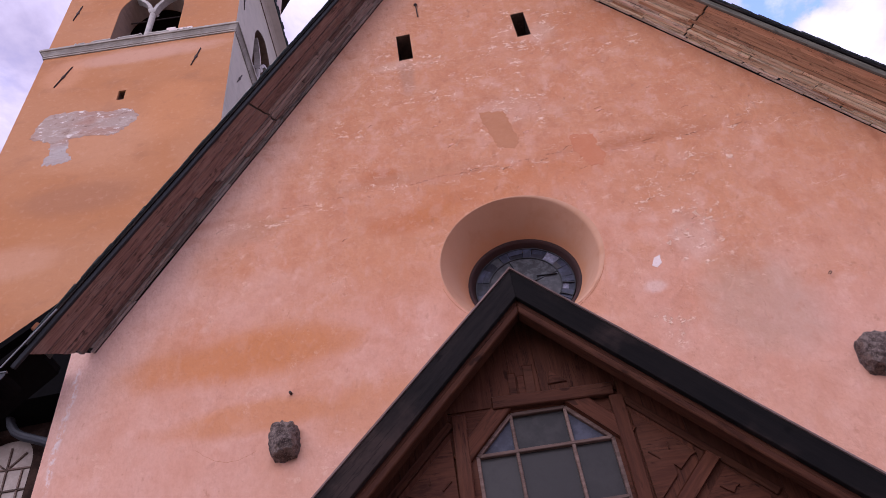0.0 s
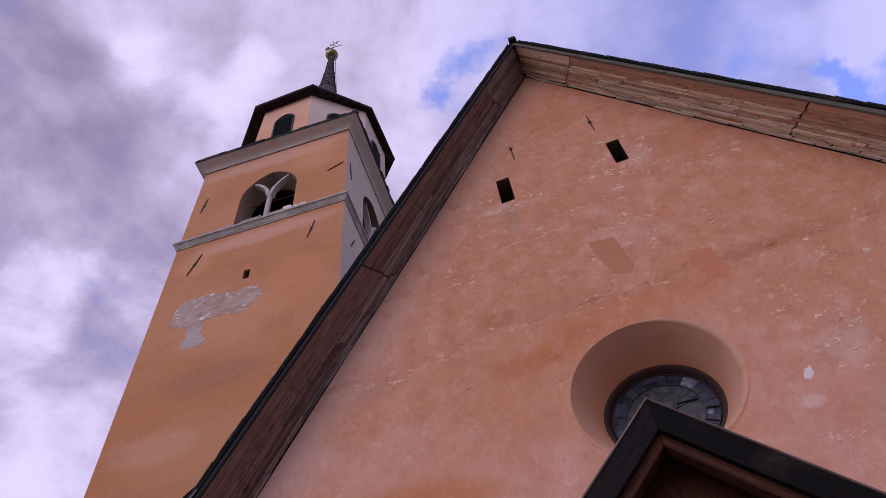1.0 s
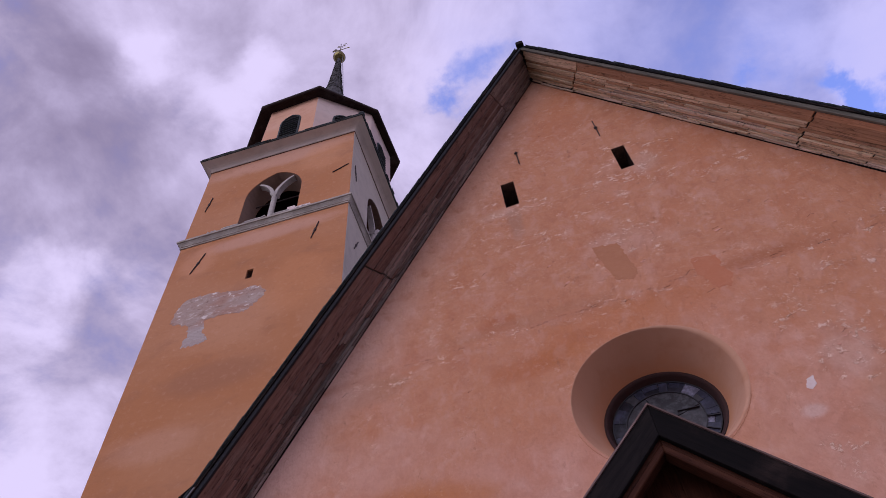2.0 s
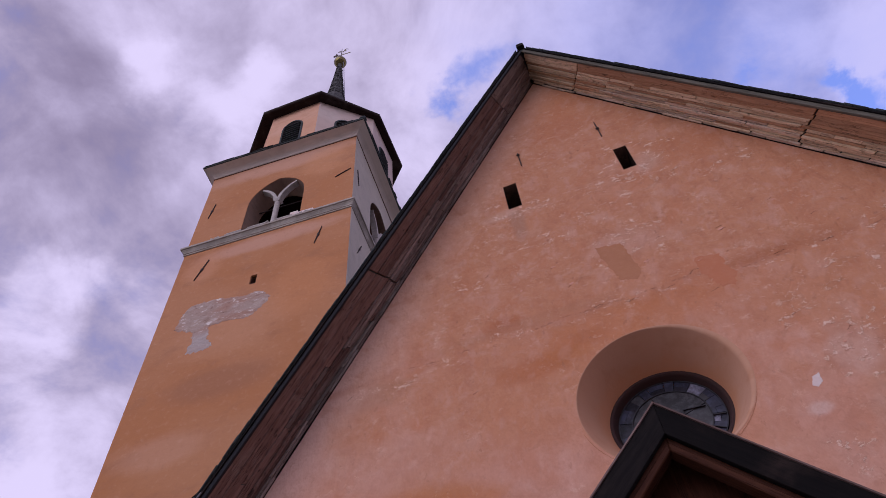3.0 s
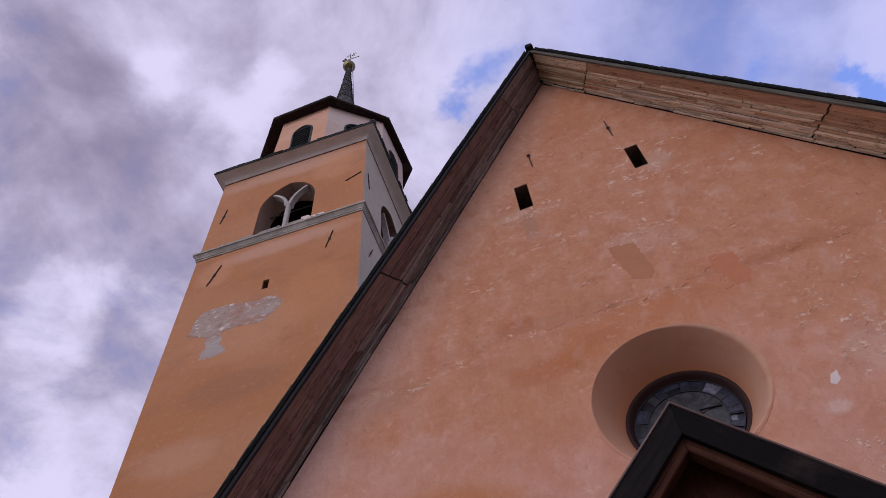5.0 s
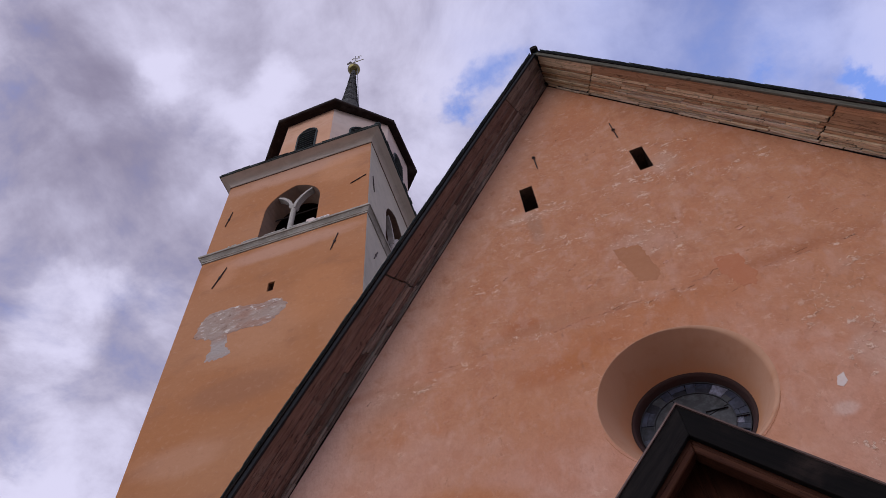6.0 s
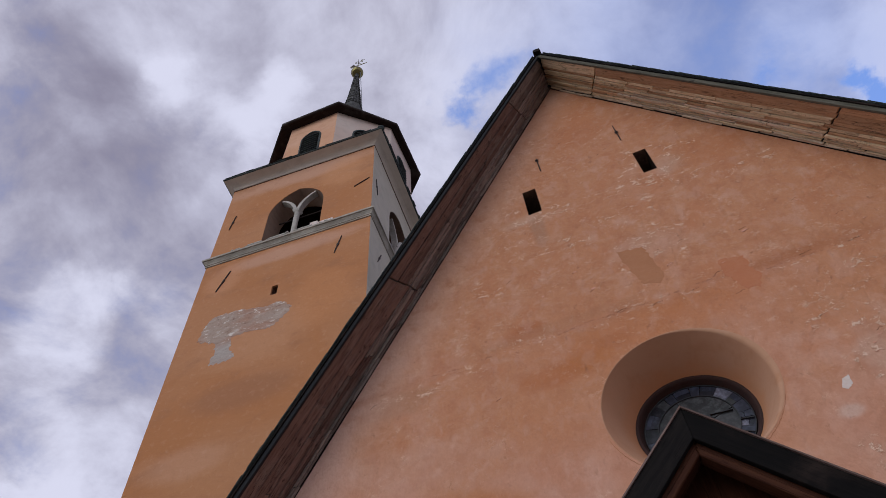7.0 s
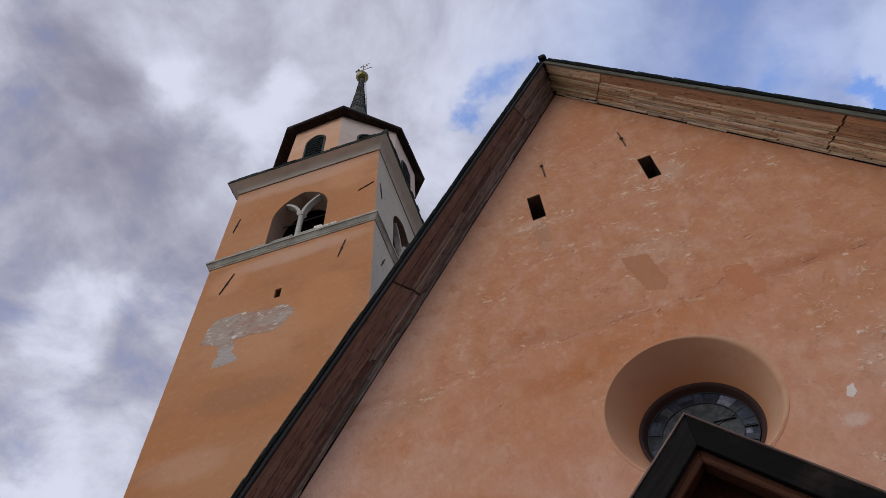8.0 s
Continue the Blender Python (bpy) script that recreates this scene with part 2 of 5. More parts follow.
    for sx, sz, rx, rz, much in ((1.98, 7.25, 0.42, 0.30, 0.8), (2.2, 7.6, 0.40, 0.40, 0.5), (1.70, 7.95, 0.30, 0.30, 0.55), (1.42, 6.25, 0.25, 0.30, 0.5), (-1.25, 12.05, 0.40, 0.42, 0.9), (-0.62, 12.02, 0.42, 0.16, 1.0),
                                 (-1.22, 11.6, 0.22, 0.30, 0.6), (0.68, 12.5, 0.25, 0.50, 0.9), (1.25, 12.4, 0.50, 0.45, 1.0), (1.12, 11.8, 0.55, 0.35, 0.55), (0.5, 11.95, 0.35, 0.20, 0.5), (-0.75, 11.05, 0.55, 0.14, 0.7),
                                 (0.15, 11.15, 0.55, 0.16, 0.6), (0.6, 10.6, 0.5, 0.2, 0.4), (0.35, 10.2, 0.75, 0.35, 0.35), (2.2, 11.35, 0.6, 0.2, 0.5), (-0.4, 11.6, 1.6, 0.6, 0.2), (0.1, 9.15, 1.1, 0.14, 0.55),
                                 (2.4, 9.0, 1.4, 0.10, 0.5), (2.3, 8.5, 0.7, 0.45, 0.3), (-2.0, 10.6, 0.5, 0.3, 0.3), (3.2, 9.2, 0.5, 0.3, 0.3), (-2.9, 9.05, 0.9, 0.18, 0.3), (-1.4, 9.2, 0.5, 0.2, 0.4)):
        worn = g.math("MULTIPLY_ADD", stain(g, at, sx, sz, rx, rz, middle), much, worn)
    level = g.add("ShaderNodeMapping", Vector=at, Rotation=(0, radians(-4), 0), Scale=(0.62, 1, 0.85)).outputs[0]
    bunch = g.ramp(g.noise(g.vec("ADD", level, (2.0, 0, 8.0)).outputs[0], 4.5, 4, 0.6, 0.5), 0.46, 0.60)
    worn = g.math("MULTIPLY", worn, g.math("MULTIPLY_ADD", bunch, 2.0, 0.12))
    curl = g.add("ShaderNodeTexNoise", Vector=at, Scale=9.0, Detail=4.0, Roughness=0.6).outputs["Color"]
    shake = g.vec("SCALE", g.vec("SUBTRACT", curl, (0.5, 0.5, 0.5)).outputs[0])
    g.feed(shake, "Scale", 0.16)
    level = g.vec("ADD", level, shake.outputs[0]).outputs[0]
    fleck = g.noise(level, 13, 7, 0.74, 0.2)
    scratch = g.math("MULTIPLY", g.ramp(fleck, 0.53, 0.62), g.math("MULTIPLY", worn, 1.5), clamp=True)
    # a darker copy shifted below each scratch paints its small shadow
    under = g.math("MULTIPLY", g.ramp(g.noise(g.vec("ADD", level, (0.0, 0.0, 0.018)).outputs[0], 13, 7, 0.74, 0.2), 0.53, 0.64), worn, clamp=True)
    c = g.mix(g.math("MULTIPLY", under, 0.75), c, (0.42, 0.185, 0.10))
    white = g.math("MAXIMUM", white, scratch)
    # thin curled edges where the coat lifts
    edge = g.math("ABSOLUTE", g.math("SUBTRACT", g.noise(tilt, 5.2, 4, 0.55, 0.2), 0.5))
    lift = g.math("MULTIPLY", g.ramp(edge, 0.0, 0.014, 1.0, 0.0), g.ramp(g.noise(g.vec("ADD", at, (11.0, 0, 5.0)).outputs[0], 5.0, 4, 0.6), 0.63, 0.70))
    lift = g.math("MULTIPLY", lift, g.math("MULTIPLY_ADD", high, 0.45, 0.25))
    c = g.mix(g.math("MULTIPLY", lift, 0.75), c, (0.30, 0.135, 0.08))
    line = g.math("ABSOLUTE", g.math("SUBTRACT", x, g.math("MULTIPLY_ADD", slow, 0.25, -5.34)))
    streak = g.math("MULTIPLY", g.math("MULTIPLY", g.ramp(line, 0.0, 0.06, 1.0, 0.0), g.ramp(chip, 0.44, 0.58)), g.math("MULTIPLY", g.ramp(z, 5.5, 5.9), g.ramp(z, 7.0, 7.25, 1.0, 0.0)))
    c = g.mix(g.math("MULTIPLY", streak, 0.85), c, (0.80, 0.74, 0.72))
    # dark pits
    pit = g.math("MULTIPLY", g.ramp(g.noise(g.vec("ADD", tilt, (1.7, 0, 3.3)).outputs[0], 8, 4, 0.6, 0.3), 0.655, 0.70), g.math("MULTIPLY_ADD", high, 0.5, 0.25))
    c = g.mix(g.math("MULTIPLY", pit, 0.7), c, (0.40, 0.18, 0.10))
    # the day seam that runs level across the wall
    sunk = g.math("SUBTRACT", z, g.math("MULTIPLY_ADD", middle, 0.16, g.ramp(x, 0.7, 1.4, 9.12, 8.985)))
    seam = g.math("ABSOLUTE", g.math("MULTIPLY_ADD", g.math("SUBTRACT", small, 0.5), 0.10, sunk))
    crack = g.math("MULTIPLY", g.ramp(seam, 0.0, 0.022, 1.0, 0.0), g.math("MULTIPLY", g.ramp(chip, 0.46, 0.58), g.ramp(cloudy, 0.42, 0.58)))
    c = g.mix(g.math("MULTIPLY", crack, 0.55), c, (0.27, 0.115, 0.065))
    # darker band along the seam
    seam_band = g.math("MULTIPLY", g.ramp(g.math("ABSOLUTE", sunk), 0.0, 0.16, 1.0, 0.0), g.ramp(smear, 0.45, 0.6))
    c = g.mix(g.math("MULTIPLY", seam_band, 0.4), c, (0.47, 0.19, 0.095))
    ledge = g.ramp(sunk, -0.05, 0.05, 1.0, 0.0)
    # dents are drawn in colour alone, as darker spots
    dent = g.math("MULTIPLY", g.ramp(g.noise(g.vec("ADD", tall, (8.0, 0, 1.0)).outputs[0], 9.0, 6, 0.66, 0.3), 0.60, 0.68), g.ramp(smear, 0.42, 0.6))
    c = g.mix(g.math("MULTIPLY", dent, 0.45), c, (0.40, 0.17, 0.085))
    gritty = g.math("MULTIPLY", g.ramp(g.math("MULTIPLY_ADD", grit, 0.6, g.math("MULTIPLY", fine, 0.4)), 0.40, 0.66), 0.26)
    c = g.mix(gritty, g.mix(1.0, c, (0.885, 0.868, 0.835), "MULTIPLY"), (0.42, 0.185, 0.105))
    g.feed(s, "Base Color", g.mix(g.math("MULTIPLY", white, g.math("MULTIPLY_ADD", high, -0.22, 0.88)), c, (0.88, 0.635, 0.465)))
    g.feed(s, "Roughness", 0.93)
    rise = g.math("MULTIPLY_ADD", trowel, 0.55, g.math("MULTIPLY_ADD", small, 0.20, g.math("MULTIPLY_ADD", cloudy, 0.4, g.math("MULTIPLY", fine, 0.05))))
    rise = g.math("SUBTRACT", rise, g.math("MULTIPLY_ADD", crack, 0.15, g.math("MULTIPLY_ADD", pit, 0.16, g.math("MULTIPLY_ADD", lift, 0.14, g.math("MULTIPLY", white, -0.05)))))
    lumps = g.noise(g.vec("MULTIPLY", at, (1.0, 1, 0.6)).outputs[0], 6.5, 7, 0.60, 0.35)
    rise = g.math("ADD", rise, g.math("MULTIPLY_ADD", ledge, 0.10, g.math("MULTIPLY", lumps, g.math("MULTIPLY_ADD", high, 0.45, 0.25))))
    bump(g, s, rise, 0.75, 0.085)


def plaster(a, b, c, scale=1.0, strength=0.35, chips=0.1, collar=None):
    def build(g, s):
        at = place(g)
        slow = g.noise(at, 0.45 * scale, 4, 0.5, 0.5)
        middle = g.noise(g.vec("MULTIPLY", at, (1, 1, 1.5)).outputs[0], 2.0 * scale, 8, 0.6, 0.3)
        fine = g.noise(at, 34, 4, 0.6)
        col = g.mix(g.ramp(slow, 0.32, 0.68), a, b)
        col = g.mix(g.math("MULTIPLY", g.ramp(middle, 0.45, 0.75), 0.7), col, c)
        fleck = g.math("MULTIPLY", g.ramp(g.noise(at, 7 * scale, 8, 0.7, 0.5), 0.62, 0.7), chips)
        col = g.mix(fleck, col, (0.72, 0.62, 0.54))
        if collar:
            deep = g.add("ShaderNodeSeparateXYZ", Vector=at).outputs[1]
            col = g.mix(g.ramp(g.math("MULTIPLY_ADD", middle, 0.35, deep), 0.45, 0.75), col, collar)
        g.feed(s, "Base Color", g.mix(g.math("MULTIPLY", fine, 0.2), col, tuple(v * 0.7 for v in b)))
        g.feed(s, "Roughness", 0.93)
        bump(g, s, g.math("MULTIPLY_ADD", fine, 0.25, middle), strength, 0.04)
    return build


def plaster_tower(a, b, dull):
    """Orange coat, with dull drifts and washed-out places."""
    def build(g, s):
        at = place(g)
        slow = g.noise(at, 0.30, 5, 0.5, 0.6)
        middle = g.noise(g.vec("MULTIPLY", at, (1, 1, 1.6)).outputs[0], 0.9, 7, 0.6, 0.4)
        small = g.noise(at, 6.0, 6, 0.62, 0.3)
        fine = g.noise(at, 30, 4, 0.6)
        c = g.mix(g.ramp(slow, 0.35, 0.65), a, b)
        c = g.mix(g.math("MULTIPLY", g.ramp(middle, 0.50, 0.72), 0.45), c, dull)
        for x, z, rx, rz, tone, much in ((-3.0, 15.2, 1.5, 0.6, dull, 0.55), (-4.1, 13.4, 1.3, 0.5, (0.60, 0.33, 0.20), 0.5), (-3.1, 17.3, 1.6, 1.2, (0.62, 0.33, 0.18), 0.4),
                                         (-1.2, 18.3, 1.0, 1.3, (0.60, 0.26, 0.10), 0.5), (-2.7, 11.0, 1.8, 0.9, dull, 0.45), (-2.6, 21.1, 2.4, 0.40, (0.62, 0.37, 0.26), 0.6), (-2.7, 26.1, 2.9, 0.55, (0.62, 0.37, 0.26), 0.65),
                                         (-1.0, 25.3, 1.0, 0.9, (0.66, 0.32, 0.15), 0.5), (-4.6, 20.6, 0.6, 0.9, (0.64, 0.32, 0.17), 0.5)):
            c = g.mix(g.math("MULTIPLY", stain(g, at, x, z, rx, rz, middle), much), c, tone)
        c = g.mix(g.math("MULTIPLY", g.ramp(small, 0.52, 0.75), 0.22), c, (0.68, 0.42, 0.28))
        c = g.mix(g.math("MULTIPLY", g.ramp(small, 0.46, 0.28), 0.25), c, dull)
        g.feed(s, "Base Color", g.mix(g.math("MULTIPLY", fine, 0.2), c, tuple(v * 0.7 for v in b)))
        g.feed(s, "Roughness", 0.93)
        bump(g, s, g.math("MULTIPLY_ADD", fine, 0.15, g.math("MULTIPLY_ADD", small, 0.5, middle)), 0.35, 0.05)
    return build


def wood(a, b, rough=0.75, along=(0.7, 9.0, 9.0), worn=(0.34, 0.29, 0.25), wear=0.25, strength=0.4, gloss=0.35, splits=0.0, spread=0.75):
    """Grain runs along the x of each board; every board has its own tone."""
    def build(g, s):
        info = g.add("ShaderNodeObjectInfo")
        shift = g.vec("SCALE", (17.0, 9.0, 5.0))
        g.feed(shift, "Scale", info.outputs["Random"])
        at = g.vec("ADD", place(g), shift.outputs[0]).outputs[0]
        grain = g.noise(g.vec("MULTIPLY", at, along).outputs[0], 4.0, 7, 0.65, 0.6)
        blot = g.noise(at, 1.8, 5, 0.6, 0.3)
        col = g.mix(g.ramp(grain, 0.3, 0.7), a, b)
        tone = g.math("MULTIPLY_ADD", info.outputs["Random"], spread, 1.0 - spread / 2)
        col = g.mix(1.0, col, g.add("ShaderNodeCombineXYZ", X=tone, Y=tone, Z=tone).outputs[0], "MULTIPLY")
        col = g.mix(g.math("MULTIPLY", g.ramp(blot, 0.5, 0.75), wear), col, worn)
        knot = g.ramp(g.noise(g.vec("MULTIPLY", at, (3, 6, 6)).outputs[0], 1.6, 3, 0.5), 0.66, 0.72)
        col = g.mix(g.math("MULTIPLY", knot, 0.7), col, tuple(v * 0.25 for v in a))
        if splits:
            split = g.noise(g.vec("MULTIPLY", at, (0.9, 26.0, 26.0)).outputs[0], 1.4, 5, 0.6, 0.4)
            line = g.ramp(g.math("ABSOLUTE", g.math("SUBTRACT", split, 0.5)), 0.0, 0.02, 1.0, 0.0)
            tear = g.math("MULTIPLY", line, g.ramp(g.noise(g.vec("MULTIPLY", at, (1.6, 6.0, 6.0)).outputs[0], 1.3, 3, 0.5), 0.50, 0.60))
            grime = g.ramp(g.noise(g.vec("MULTIPLY", at, (2.2, 7.0, 7.0)).outputs[0], 1.5, 6, 0.68, 0.4), 0.55, 0.70)
            col = g.mix(g.math("MULTIPLY", tear, splits), col, tuple(v * 0.15 for v in a))
            col = g.mix(g.math("MULTIPLY", grime, splits * 0.75), col, tuple(v * 0.35 for v in a))
        g.feed(s, "Base Color", col)
        g.feed(s, "Roughness", g.math("MULTIPLY_ADD", grain, 0.2, rough - 0.1))
        g.feed(s, "Specular IOR Level", gloss)
        bump(g, s, grain, strength, 0.01)
    return build


def stone(a, b, scale=6.0, rough=0.85, strength=0.6, pale=0.5, gloss=0.4):
    def build(g, s):
        at = place(g)
        info = g.add("ShaderNodeObjectInfo")
        shift = g.vec("SCALE", (7.0, 13.0, 5.0))
        g.feed(shift, "Scale", info.outputs["Random"])
        at = g.vec("ADD", at, shift.outputs[0]).outputs[0]
        coarse = g.noise(at, scale, 8, 0.65, 0.4)
        fine = g.noise(at, scale * 7, 5, 0.65)
        col = g.mix(g.ramp(coarse, 0.35, 0.68), a, b)
        col = g.mix(g.math("MULTIPLY", g.ramp(fine, 0.52, 0.68), pale), col, tuple(min(1, v * 1.8) for v in b))
        g.feed(s, "Base Color", col)
        g.feed(s, "Roughness", rough)
        g.feed(s, "Specular IOR Level", gloss)
        bump(g, s, g.math("MULTIPLY_ADD", fine, 0.3, coarse), strength, 0.03)
    return build


def rough_coat(g, s):
    """Old under-coat thrown on by the trowel: level drags, pale lime crust, pinkish dust and dark pits."""
    at = place(g)
    drag = g.noise(g.vec("MULTIPLY", at, (0.55, 1, 1.5)).outputs[0], 2.4, 8, 0.66, 0.5)
    crust = g.noise(g.vec("MULTIPLY", g.vec("ADD", at, (3.0, 0, 8.0)).outputs[0], (0.7, 1, 1.2)).outputs[0], 5.5, 7, 0.68, 0.4)
    slow = g.noise(at, 0.8, 4, 0.55, 0.4)
    clump = g.noise(g.vec("MULTIPLY", at, (0.8, 1, 1.1)).outputs[0], 1.7, 5, 0.6, 0.6)
    c = g.mix(g.ramp(slow, 0.40, 0.62), (0.40, 0.235, 0.165), (0.41, 0.30, 0.235))
    c = g.mix(g.math("MULTIPLY", g.ramp(drag, 0.48, 0.64), 0.6), c, (0.50, 0.40, 0.33))
    c = g.mix(g.math("MULTIPLY", g.ramp(crust, 0.55, 0.62), g.ramp(clump, 0.42, 0.60, 0.25, 1.0)), c, (0.74, 0.66, 0.585))
    c = g.mix(g.math("MULTIPLY", g.ramp(crust, 0.44, 0.34), 0.8), c, (0.23, 0.13, 0.088))
    # a smoother grey float coat shows at the foot of the bare place
    foot = g.ramp(g.math("MULTIPLY_ADD", slow, 0.5, g.add("ShaderNodeSeparateXYZ", Vector=at).outputs[2]), 17.45, 17.75, 0.5, 0.0)
    c = g.mix(foot, c, (0.46, 0.425, 0.40))
    g.feed(s, "Base Color", c)
    g.feed(s, "Roughness", 0.95)
    bump(g, s, g.math("MULTIPLY_ADD", crust, 0.6, drag), 0.9, 0.06)


def plain(col, rough=0.6, metal=0.0, spec=0.5):
    def build(g, s):
        n = g.noise(place(g), 14, 6, 0.6)
        g.feed(s, "Base Color", g.mix(g.ramp(n, 0.3, 0.75), tuple(v * 0.72 for v in col), col))
        g.feed(s, "Roughness", g.math("MULTIPLY_ADD", n, 0.25, rough - 0.1))
        g.feed(s, "Metallic", metal)
        g.feed(s, "Specular IOR Level", spec)
        bump(g, s, n, 0.15, 0.004)
    return build


def pane(col, rough, mottle=2.0):
    def build(g, s):
        info = g.add("ShaderNodeObjectInfo")
        n = g.noise(place(g), 9, 6, 0.65)
        tone = g.math("MULTIPLY_ADD", info.outputs["Random"], 0.9, 0.5)
        c = g.mix(1.0, col, g.add("ShaderNodeCombineXYZ", X=tone, Y=tone, Z=tone).outputs[0], "MULTIPLY")
        g.feed(s, "Base Color", g.mix(g.ramp(n, 0.42, 0.66), c, tuple(min(1, v * mottle) for v in col)))
        g.feed(s, "Roughness", rough)
        g.feed(s, "IOR", 1.45)
        g.feed(s, "Specular IOR Level", 0.18)
        bump(g, s, n, 0.35, 0.012)
    return build


